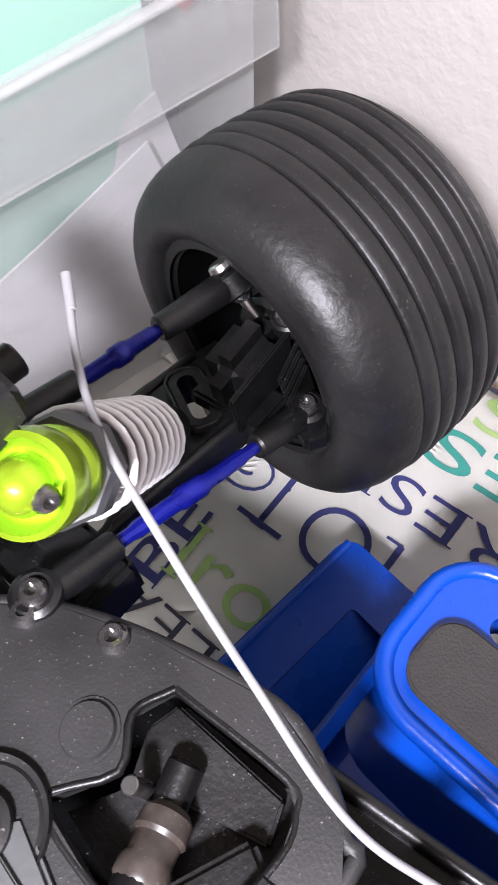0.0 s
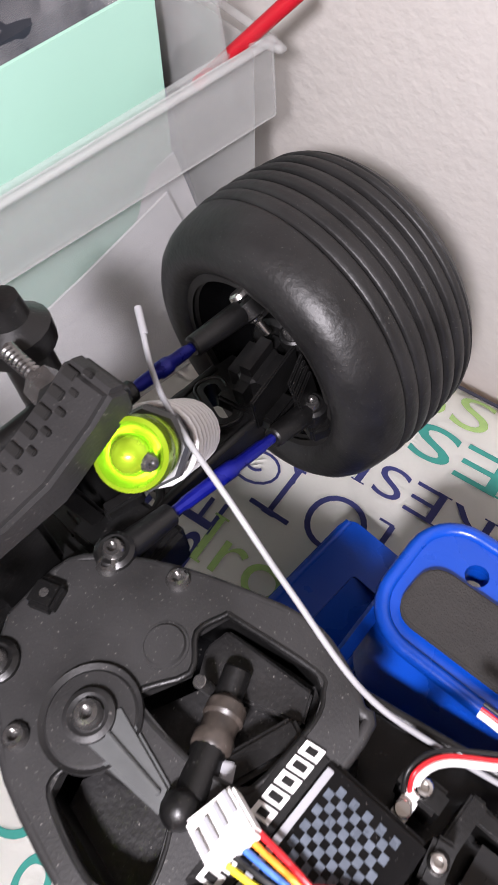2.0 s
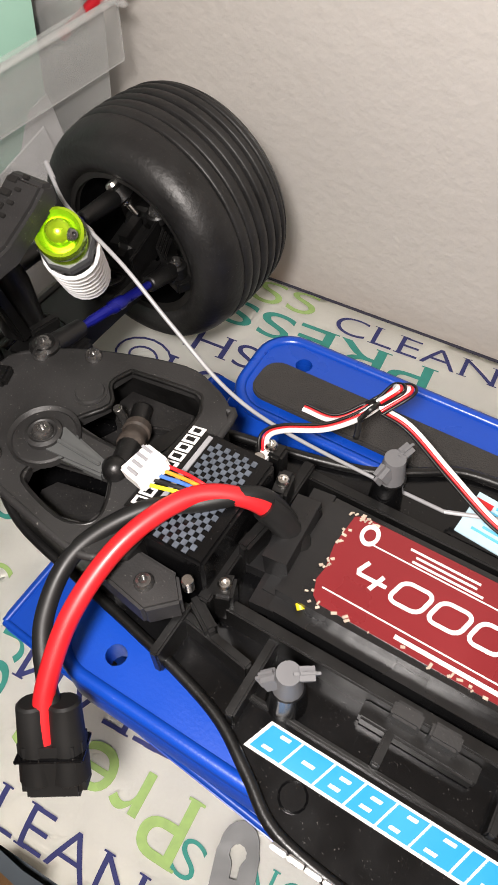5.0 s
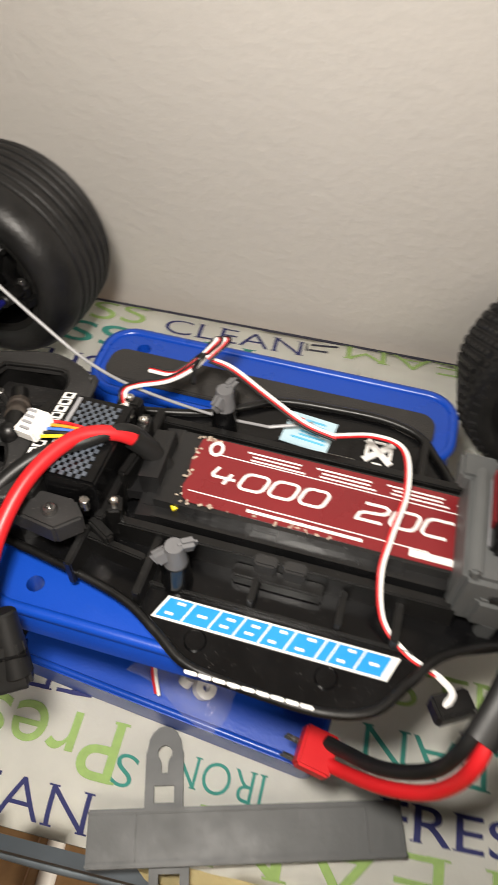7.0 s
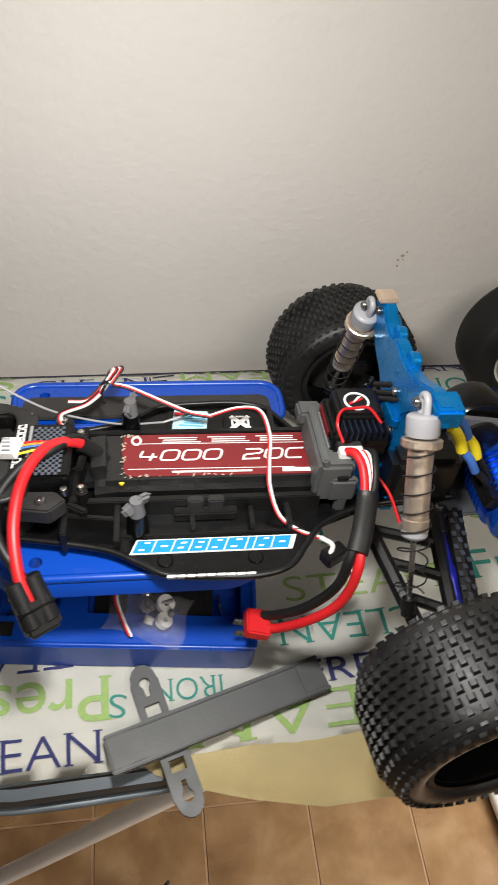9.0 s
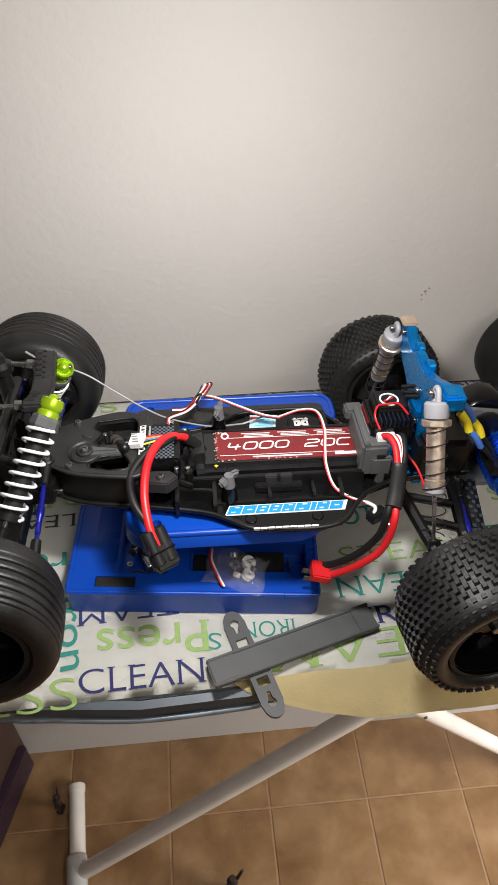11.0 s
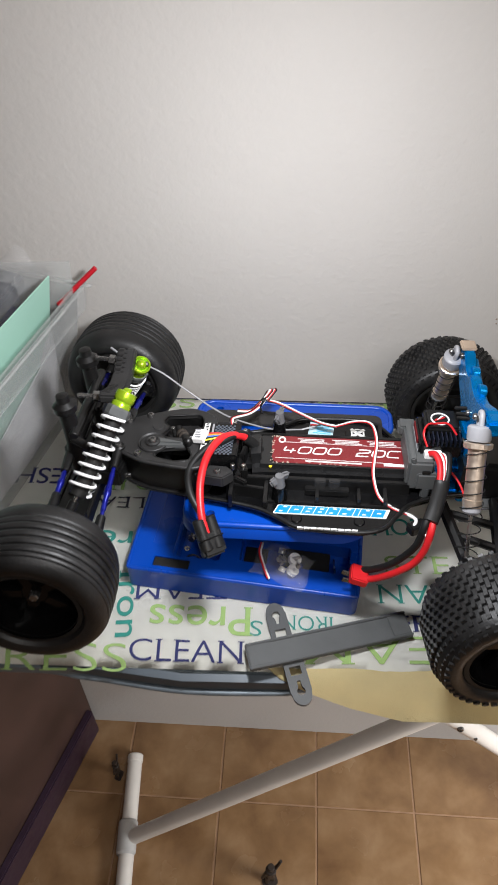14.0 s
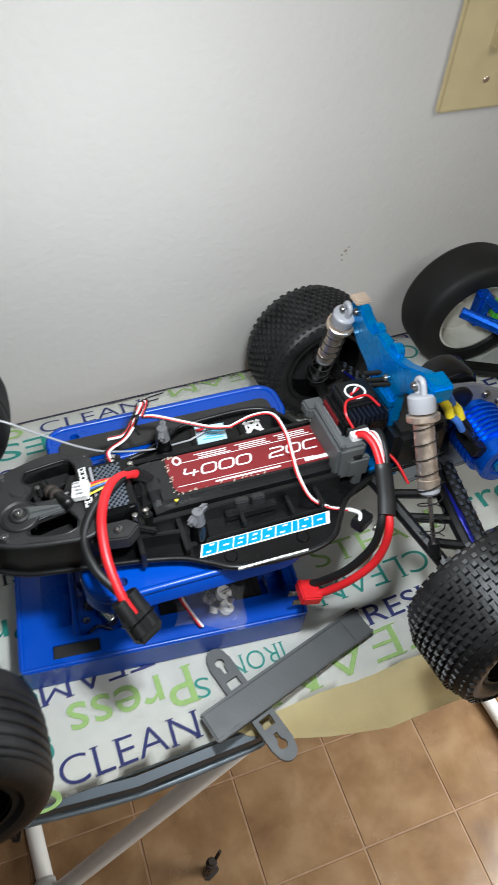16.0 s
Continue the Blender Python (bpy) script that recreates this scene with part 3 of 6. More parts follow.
# dark slab on the left of the near compartment
spart("dark_strip", box((0.008, -0.0400, 0.0125), (0.020, 0.021, 0.0025), w=0.0005), "slick")
spart("metal_clip", box((0.0765, -0.0440, 0.0170), (0.0016, 0.016, 0.007), (0, 0, 8), w=0.0004), "steel", "bright steel clip")
spart("metal_clip", box((0.0710, -0.0515, 0.0150), (0.012, 0.0016, 0.004), w=0.0004), "steel", "bright steel clip")
part("column", lathe([(0, 0.0), (0, 0.034), (0.045, 0.030), (0.045, 0)], along((-0.045, 0.012, 0.943), (-0.040, 0.010, 1.5)), 40), "blue", stand, "round swivel column")
plan = lambda x0, y0, x1, y1, r: [(x + 0.05 * (0.077 - y) * (x < 0) + 0.45 * min(y, 0) * (x > 0), y) for x, y in rounded(x0, y0, x1, y1, r, 7)]
pl = plan(-0.1245, -0.0715, 0.049, 0.086, 0.020)
hole = lambda cx, cy, r: [(cx + r * math.cos(-2 * math.pi * k / 14), cy + r * math.sin(-2 * math.pi * k / 14)) for k in range(14)]
far_rail, near_rail = plan(-0.1250, 0.0440, 0.0485, 0.0855, 0.014), plan(-0.1240, -0.0710, 0.0485, -0.0200, 0.014)
tpart("platform", plate(far_rail, [hole(-0.1060, 0.0745, 0.0035)], -0.0115, -0.0006), "blue", stand, "raised rail of the swivel platform")
tpart("platform", plate(near_rail, [hole(-0.0975, -0.0605, 0.0035)], -0.0115, -0.0006), "blue", stand, "raised rail of the swivel platform")
tpart("web", prism(plan(-0.1190, -0.0300, 0.0440, 0.0480, 0.010), -0.0230, -0.0205, 0.0005), "blue", stand)
for rail in (far_rail, near_rail):
    edge = [Vector((x, y, -0.0012)) for x, y in rail]
    tpart("raised_edge", sweep(edge + edge[:1], 0.0024, 8), "blue", stand)
bm = bmnew()
loops = []
for grow, z in ((-0.0025, -0.0055), (0.0, -0.0012), (0.0016, -0.0035), (0.0028, -0.0125), (0.0012, -0.0127), (-0.0005, -0.0070)):
    mid = (sum(x for x, y in pl) / len(pl), sum(y for x, y in pl) / len(pl))
    loops.append([bm.verts.new((x + grow * (1 if x > mid[0] else -1), y + grow * (1 if y > mid[1] else -1), z)) for x, y in pl])
for p, q in zip(loops, loops[1:]):
    for k in range(len(pl)):
        bm.faces.new((p[k], p[(k + 1) % len(pl)], q[(k + 1) % len(pl)], q[k]))
bmesh.ops.recalc_face_normals(bm, faces=bm.faces)
tpart("skirt", smooth(bm, 40), "blue", stand, "sloping side of the swivel platform")
bm = bmnew()
upper = [bm.verts.new((x, y, -0.0014)) for x, y in far_rail]
low = [bm.verts.new((x + (0.002 if x > 0 else -0.001), y - (0.0115 if y < 0.062 else 0.0), -0.0205)) for x, y in far_rail]
for k in range(len(far_rail)):
    bm.faces.new((upper[k], upper[(k + 1) % len(far_rail)], low[(k + 1) % len(far_rail)], low[k]))
bmesh.ops.recalc_face_normals(bm, faces=bm.faces)
tpart("rail_side", smooth(bm, 40), "blue", stand, "sloping inner side of the raised rail")
tpart("foam_pad", prism(rounded(-0.1180, 0.0490, 0.040, 0.0690, 0.007), 0.0004, 0.0032, 0.0006), "foam", stand, "dark grey foam pad with worn edges")
tpart("foam_pad", prism(rounded(-0.104, -0.050, 0.012, -0.020, 0.008), 0.0004, 0.0032, 0.0006), "foam", stand, "dark grey foam pad with worn edges")

# ---------- truck ----------
truck = thing("model_truck", (-0.03, 0.004, 1.03), "black radio-controlled stadium truck with its body shell off", "model truck")
near = [(-0.175, -0.030), (-0.150, -0.043), (-0.118, -0.049), (-0.095, -0.053), (-0.075, -0.057), (-0.058, -0.062), (-0.044, -0.070), (-0.030, -0.078), (-0.005, -0.0805), (0.018, -0.0805), (0.034, -0.075), (0.044, -0.062), (0.056, -0.048), (0.085, -0.036), (0.135, -0.032)]
far = [(x, 2 * YC - y) for x, y in near[::-1]]
outl = near + far
chassis = tpart("chassis", prism(outl, 0.0035, 0.0060, 0.0008), "gloss", truck, "glossy black plastic chassis tub")
tpart("chassis_rim", sweep(spline([(x, y, 0.0078) for x, y in near], 6), 0.0018, 8), "black", chassis)
tpart("chassis_rim", sweep(spline([(x, y, 0.0078) for x, y in far], 6), 0.0018, 8), "black", chassis)
# ribs and trays in the tub
for x, y, z, sx, sy, sz, rz in [(-0.010, -0.0345, 0.011, 0.13, 0.004, 0.013, 0), (-0.010, 0.0185, 0.011, 0.13, 0.004, 0.013, 0), (-0.0555, -0.048, 0.010, 0.003, 0.026, 0.010, 0), (0.036, -0.0440, 0.009, 0.003, 0.016, 0.008, 0), (-0.072, -0.045, 0.011, 0.030, 0.003, 0.012, -8), (-0.082, -0.050, 0.012, 0.003, 0.018, 0.014, 0), (-0.050, 0.034, 0.010, 0.003, 0.026, 0.010, 0), (0.036, 0.030, 0.010, 0.003, 0.026, 0.010, 0), (-0.075, 0.004, 0.012, 0.004, 0.034, 0.016, 0), (-0.078, -0.026, 0.013, 0.004, 0.026, 0.018, 0), (-0.006, -0.0515, 0.0065, 0.100, 0.0016, 0.003, 0), (-0.016, -0.044, 0.0085, 0.0025, 0.014, 0.008, 0), (0.016, -0.044, 0.0085, 0.0025, 0.014, 0.008, 0)]:
    tpart("rib", box((x, y, z), (sx, sy, sz), (0, 0, rz), w=0.0006), "black", chassis)
tpart("latch", box((-0.014, -0.0365, 0.0145), (0.0085, 0.005, 0.008), w=0.0008), "deck", chassis)
tpart("latch", box((-0.003, -0.0365, 0.0145), (0.0085, 0.005, 0.008), w=0.0008), "deck", chassis)
tpart("latch", box((-0.0085, -0.039, 0.009), (0.034, 0.006, 0.006), w=0.0008), "black", chassis)
for x in (-0.031, 0.016):
    tpart("boss", rod((x, -0.068, 0.006), (x, -0.068, 0.0066), 0.0042), "gloss", chassis)
# blue-on-white sticker, drawn as plain slanted bars
hs = tpart("sticker", prism([(-0.0492, -0.0636), (0.0362, -0.0636), (0.0398, -0.0542), (-0.0456, -0.0542)], 0.0062, 0.0066, 0), "white", truck, "bright blue and white sponsor sticker")
x = -0.0478
for k, w in enumerate((0.0098, 0.0098, 0.0090, 0.0090, 0.0092, 0.0108, 0.0040, 0.0094, 0.0094)):
    tpart("bar", prism([(x, -0.0628), (x + w, -0.0628), (x + w + 0.0030, -0.0550), (x + 0.0030, -0.0550)], 0.0066, 0.0069, 0), "hob", hs)
    for a, y, l in (((0.26, -0.0616, 0.30), (0.42, -0.0570, 0.30)), ((0.34, -0.0596, 0.36), (0.0, 0.0, 0.0)), ((0.30, -0.0610, 0.34), (0.36, -0.0578, 0.34)))[(0, 1, 2, 2, 0, 0, 9, 0, 1)[k] % 3]:
        if l and w > 0.005:
            x1 = x + a * w + (y + 0.0628) * 0.38
            tpart("white_slot", prism([(x1, y), (x1 + l * w, y), (x1 + l * w + 0.0004, y + 0.0010), (x1 + 0.0004, y + 0.0010)], 0.0069, 0.0071, 0), "white", hs)
    tpart("white_slot", prism([(x + w - 0.0003, -0.0628), (x + w + 0.0003, -0.0628), (x + w + 0.0033, -0.0550), (x + w + 0.0027, -0.0550)], 0.0069, 0.0071, 0), "white", hs)
    x += w + 0.0002
for k in range(9):
    x = -0.028 + k * 0.005
    tpart("white_bar", box((x, -0.0808, 0.0095), (0.0046, 0.0012, 0.0030 if k > 5 else 0.0038), (20, 0, 0), w=0.0003), "white", truck)
    if k % 2:
        tpart("dark_bar", box((x, -0.0815, 0.0095), (0.0020, 0.0006, 0.0010), (20, 0, 0), w=0), "black", truck)

# front deck
deck_o = [(-0.179, -0.022), (-0.170, -0.033), (-0.150, -0.044), (-0.118, -0.0495), (-0.108, -0.0490), (-0.1015, -0.0440), (-0.1000, -0.0380), (-0.1000, 0.0100), (-0.1040, 0.0150), (-0.112, 0.0195), (-0.125, 0.0220), (-0.149, 0.0150), (-0.167, 0.0065), (-0.179, -0.004)]
h1 = [(-0.1395, 0.0120), (-0.1420, 0.0040), (-0.1365, -0.0035), (-0.1420, -0.0150), (-0.1250, -0.0165), (-0.1140, -0.0145), (-0.1100, -0.0110), (-0.1090, 0.0060), (-0.1115, 0.0125), (-0.1160, 0.0150)]
h2 = [(-0.1400, -0.0300), (-0.1425, -0.0350), (-0.1405, -0.0405), (-0.1240, -0.0445), (-0.1150, -0.0420), (-0.1135, -0.0360), (-0.1190, -0.0260), (-0.1260, -0.0270)]
deck = tpart("front_deck", plate(deck_o, [h1, h2], 0.0335, 0.0375), "deck", truck, "dusty black plastic steering deck")
tpart("deck_edge", sweep(spline([(x, y, 0.0358) for x, y in deck_o + deck_o[:1]], 4), 0.0016, 8), "deck", deck)
tpart("deck_side", plate([(x * 0.99, YC + (y - YC) * 0.96) for x, y in deck_o], [[(x * 0.985 - 0.001, YC + (y - YC) * 0.84) for x, y in deck_o]], 0.005, 0.0336), "black", deck)
for loop in (h1, h2):
    tpart("opening_edge", sweep(spline([(x, y, 0.0368) for x, y in loop + loop[:1]], 4), 0.0009, 7), "black", deck)
    tpart("well_floor", prism(loop, 0.0190, 0.0235, 0), "well", deck, "dusty black floor of the opening")
tpart("well_shelf", prism([(-0.1400, 0.0110), (-0.1412, 0.0045), (-0.1370, -0.0030), (-0.1120, 0.0060), (-0.1150, 0.0130)], 0.0236, 0.0275, 0.0006), "well", deck)
for x, y in ((-0.154, 0.010), (-0.155, -0.038), (-0.170, 0.0015)):
    tpart("screw", screw_head((x, y, 0.0376), (0, 0, 1), 0.0030), "dark_steel", deck)
tpart("bracket", prism([(-0.110, -0.0495), (-0.088, -0.0530), (-0.080, -0.0450), (-0.086, -0.0385), (-0.104, -0.0380)], 0.0200, 0.0300, 0.001), "deck", deck)
tpart("screw", screw_head((-0.0925, -0.0460, 0.0300), (0, 0, 1), 0.0030), "dark_steel", deck)
for x, y, z, sx, sy, sz, rz in ((-0.0755, 0.0030, 0.0200, 0.005, 0.010, 0.022, 10), (-0.0750, -0.0150, 0.0180, 0.004, 0.012, 0.018, -8), (-0.0740, -0.0330, 0.0170, 0.006, 0.008, 0.016, 20), (-0.0850, 0.0120, 0.0240, 0.010, 0.006, 0.016, 0), (-0.0760, -0.0420, 0.0140, 0.012, 0.004, 0.014, -30)):
    tpart("bracket", box((x, y, z), (sx, sy, sz), (0, 0, rz), w=0.0010), "black", deck)
for x, y, z in ((-0.0755, 0.0030, 0.0312), (-0.0850, 0.0120, 0.0322), (-0.0740, -0.0330, 0.0252)):
    tpart("screw", screw_head((x, y, z), (0, 0, 1), 0.0022), "steel", deck)
tpart("square_boss", box((-0.175, -0.0135, 0.0390), (0.0075, 0.0075, 0.004), (0, 0, 20), w=0.001), "black", deck)
tpart("pin_hole", rod((-0.175, -0.0135, 0.041), (-0.175, -0.0135, 0.0413), 0.0012), "foam", deck)
tpart("post_cap", lathe([(0, 0.0056), (0.0004, 0.0056), (0.0004, 0.0050), (0.0012, 0.0046), (0.0012, 0)], along((-0.145, -0.003, 0.0374), (-0.145, -0.003, 1)), 28), "deck", deck)
sav = tpart("servo_saver", rod((-0.1455, -0.0245, 0.0374), (-0.1455, -0.0245, 0.0386), 0.0115, seg=36), "deck", truck, "steering arm with a washer and ball link")
tpart("washer", lathe([(0, 0.0058), (0.0018, 0.0058), (0.0024, 0.0046), (0.0016, 0.0036), (0.0016, 0)], along((-0.1455, -0.0245, 0.0386), (-0.1455, -0.0245, 1)), 24), "deck", sav)
tpart("screw", screw_head((-0.1455, -0.0245, 0.0400), (0, 0, 1), 0.0034), "dark_steel", sav)
tpart("arm", prism([(-0.150, -0.0300), (-0.142, -0.0180), (-0.122, -0.0225), (-0.120, -0.0275)], 0.0355, 0.0392, 0.0008), "grey", sav)
tpart("arm_rib", box((-0.134, -0.0245, 0.0397), (0.022, 0.0012, 0.0012), (0, 0, -2), w=0.0003), "grey", sav)
tpart("ball_cup", lathe([(-0.0042, 0.0), (-0.0036, 0.0020), (-0.0018, 0.0036), (0.0010, 0.0040), (0.0030, 0.0030), (0.0042, 0.0012), (0.0042, 0.0)], along((-0.1180, -0.0240, 0.0400), (-0.10, -0.0240, 0.09)), 16), "black", sav)
tpart("link", rod((-0.1180, -0.0220, 0.0380), (-0.1235, -0.0105, 0.0330), 0.0034, 0.0042, 16), "black", sav)
lk = along((-0.1225, -0.0125, 0.0338), (-0.1275, -0.0010, 0.0300))
tpart("link_collar", lathe([(0, 0.0), (0, 0.0040), (0.0008, 0.0046), (0.0034, 0.0047), (0.0042, 0.0042), (0.0074, 0.0042), (0.0082, 0.0048), (0.0112, 0.0046), (0.0126, 0.0034), (0.0126, 0)], lk, 18), "dirty_link", sav, "dull brownish collar on the link")
tpart("pale_chip", box((-0.1165, -0.0130, 0.0345), (0.0030, 0.0050, 0.0016), (0, 15, 30), w=0.0004), "light_grey", sav)
tpart("ball_cup", rod((-0.1275, -0.0035, 0.0290), (-0.1310, 0.0055, 0.0300), 0.0034), "black", sav)
tpart("ball_stud", rod((-0.1325, -0.0020, 0.028), (-0.1335, -0.0035, 0.0375), 0.0016), "dark_steel", sav)
tpart("servo_arm", box((-0.1155, -0.0080, 0.0310), (0.007, 0.026, 0.005), (0, 0, -20), w=0.0012), "black", sav)
# steering servo with a woven sticker
servo = tpart("servo", box((-0.0905, -0.0165, 0.0270), (0.024, 0.040, 0.023), w=0.001), "gloss", truck, "steering servo with a carbon-weave sticker")
weave = bmnew()
for i in range(10):
    for j in range(20):
        if (i + j) % 2 == 0:
            box((-0.0980 + 0.0016 * i, -0.0348 + 0.0018 * j, 0.0388), (0.00162, 0.00182, 0.0004), w=0, into=weave)
tpart("weave", weave, "weave", servo)
tpart("pale_stripe", box((-0.1005, -0.0165, 0.0387), (0.0016, 0.036, 0.0006), w=0.0001), "light_grey", servo)
lab = tpart("logo_plate", box((-0.1055, -0.0145, 0.0378), (0.0072, 0.0345, 0.0006), w=0.0001), "black", truck, "black strip with white block marks")
for k in range(9):
    y = -0.0300 + k * 0.0037
    if 2 <= k <= 3:
        continue
    o = [(-0.1078, y), (-0.1078, y + 0.0030), (-0.1034, y + 0.0038), (-0.1034, y + 0.0008)]
    tpart("bar", prism(o, 0.0381, 0.0384, 0), "white", lab)
    mid = (sum(u for u, v in o) / 4, sum(v for u, v in o) / 4)
    tpart("dark_bar", prism([(mid[0] + (u - mid[0]) * (0.62 if k % 2 else 0.5), mid[1] + (v - mid[1]) * 0.52) for u, v in o], 0.0384, 0.0386, 0), "black", lab)
for p, q in (((-0.086, 0.006, 0.0300), (-0.086, 0.006, 0.0335)), ((-0.0815, -0.040, 0.028), (-0.0815, -0.040, 0.0335))):
    tpart("screw", rod(p, q, 0.0018), "steel", servo)

# front bulkhead and shock tower
half = [(0.000, 0.0890), (0.010, 0.0900), (0.022, 0.0950), (0.028, 0.0985), (0.0325, 0.0965), (0.0325, 0.0905), (0.024, 0.0868), (0.012, 0.0815)]
prof = [(YC - y, z) for y, z in half[::-1]] + [(YC + y, z) for y, z in half[1:]]
bm = prism(prof, 0, 0.0140, 0.0012)
bmesh.ops.transform(bm, matrix=Matrix(((0, 0, 1, -0.1750), (1, 0, 0, 0), (0, 1, 0, 0), (0, 0, 0, 1))), verts=bm.verts)
bmesh.ops.recalc_face_normals(bm, faces=bm.faces)
tower = tpart("front_tower", bm, "deck", truck, "black front shock tower with a row of holes")
for s in (-1, 1):
    for k in range(6):
        u = k / 5
        tpart("hole", box((-0.1715, YC + s * (0.0070 + 0.0200 * u), 0.0891 + 0.0084 * u), (0.0036, 0.0020, 0.0012), (s * 24, 0, 0), w=0.0002), "slick", tower)
        tpart("hole", box((-0.1681, YC + s * (0.0088 + 0.0200 * u), 0.0898 + 0.0084 * u), (0.0022, 0.0012, 0.0012), (s * 24, 0, 0), w=0.0002), "slick", tower)
    bolt = tpart("bolt", rod((-0.1760, YC + s * 0.0240, 0.0900), (-0.1930, YC + s * 0.0255, 0.0915), 0.0016), "dark_steel", tower)
    tpart("nut", lathe([(0, 0.0016), (0, 0.0040), (0.0045, 0.0040), (0.0048, 0.0034), (0.0048, 0.0016)], along((-0.1768, YC + s * 0.0240, 0.0901), (-0.1930, YC + s * 0.0255, 0.0915)), 6, None, 10), "dark_steel", bolt)
    for k in range(7):
        tpart("thread", lathe([(0, 0.0016), (0.0004, 0.0020), (0.0008, 0.0016)], along((-0.1835 - 0.0013 * k, YC + s * 0.02468, 0.0907 + 0.0001 * k), (-0.3, YC + s * 0.036, 0.1005)), 10), "dark_steel", bolt)
    tpart("bulkhead_rib", box((-0.1880, YC + s * 0.0200, 0.0440), (0.0040, 0.0050, 0.0300), (s * 12, 0, 0), w=0.001), "black", tower)
tpart("bulkhead", box((-0.1900, YC, 0.0200), (0.022, 0.030, 0.024), w=0.003), "black", truck)
tpart("tower_post", box((-0.1860, YC, 0.0480), (0.0060, 0.0200, 0.0400), w=0.002), "black", truck)
tpart("bumper", prism([(-0.200, -0.036), (-0.222, -0.032), (-0.222, 0.006), (-0.200, 0.010)], 0.004, 0.010, 0.002), "black", truck, "black nylon front bumper")
for y in (-0.044, 0.018):
    post = tpart("body_post", lathe([(0, 0), (0, 0.0085), (0.020, 0.0085), (0.030, 0.0064), (0.056, 0.0058), (0.058, 0.0086), (0.063, 0.0088), (0.066, 0.0052), (0.071, 0.0046), (0.072, 0)], along((-0.198, y, 0.024), (-0.203, y, 0.100)), 18), "black", truck)
tpart("cross_bar", rod((-0.196, -0.055, 0.066), (-0.196, 0.030, 0.066), 0.0036), "black", truck)
tpart("cross_bar", rod((-0.200, -0.050, 0.048), (-0.200, 0.024, 0.048), 0.0036), "black", truck)
tpart("cross_bar", rod((-0.176, -0.060, 0.056), (-0.198, -0.052, 0.062), 0.0034), "black", truck)


def rod_link(p, q, parent, dark=0.018, end=None):
    """A purple turnbuckle between two black ball ends."""
    p, q = Vector(p), Vector(q)
    d = (q - p).normalized()
    L = (q - p).length
    a, b = p + d * dark, q - d * dark
    link = tpart("turnbuckle", lathe([(0, 0), (0, 0.0016), ((b - a).length * 0.12, 0.0016), ((b - a).length * 0.16, 0.0020), ((b - a).length * 0.40, 0.0021), ((b - a).length * 0.43, 0.0027), ((b - a).length * 0.57, 0.0027), ((b - a).length * 0.60, 0.0021), ((b - a).length * 0.84, 0.0020), ((b - a).length * 0.88, 0.0016), ((b - a).length, 0.0016), ((b - a).length, 0)], along(a, b), 10), "purple", parent, "anodised purple-blue turnbuckle")
    for s, e in ((p, a), (q, b)):
        bm = rod(s + (e - s) * 0.15, e + (e - s) * 0.12, 0.0040, 0.0033, 18, ends=0.0006)
        axis = end if end is not None and s is q else Vector((0.05, 0, 1))
        lathe([(-0.0030, 0.0024), (-0.0034, 0.0040), (-0.0026, 0.0052), (0.0026, 0.0052), (0.0034, 0.0040), (0.0030, 0.0024)], along(s, s + axis), 20, bm, closed=True)
        tpart("rod_end", bm, "black", link)
        if axis is end:
            ball = [(-0.0030, 0.0), (-0.0026, 0.0015), (-0.0013, 0.0026), (0.0, 0.0030), (0.0013, 0.0026), (0.0026, 0.0015), (0.0030, 0.0)]
            tpart("ball", lathe(ball, along(s + end * 0.0030, s + end), 18), "steel", link, "bright steel ball")
            tpart("stud", rod(s, s + end * 0.0110, 0.0015), "steel", link)
            tpart("stud_head", lathe([(-0.0062, 0.0), (-0.0062, 0.0022), (-0.0056, 0.0030), (-0.0042, 0.0032), (-0.0034, 0.0024), (-0.0030, 0.0)], along(s, s + end), 18), "steel", link, "bright steel stud head")
        else:
            tpart("screw", screw_head(s + Vector((0.0001, 0, 0.0026)), (0.05, 0, 1), 0.0030), "dark_steel", link)
    return link


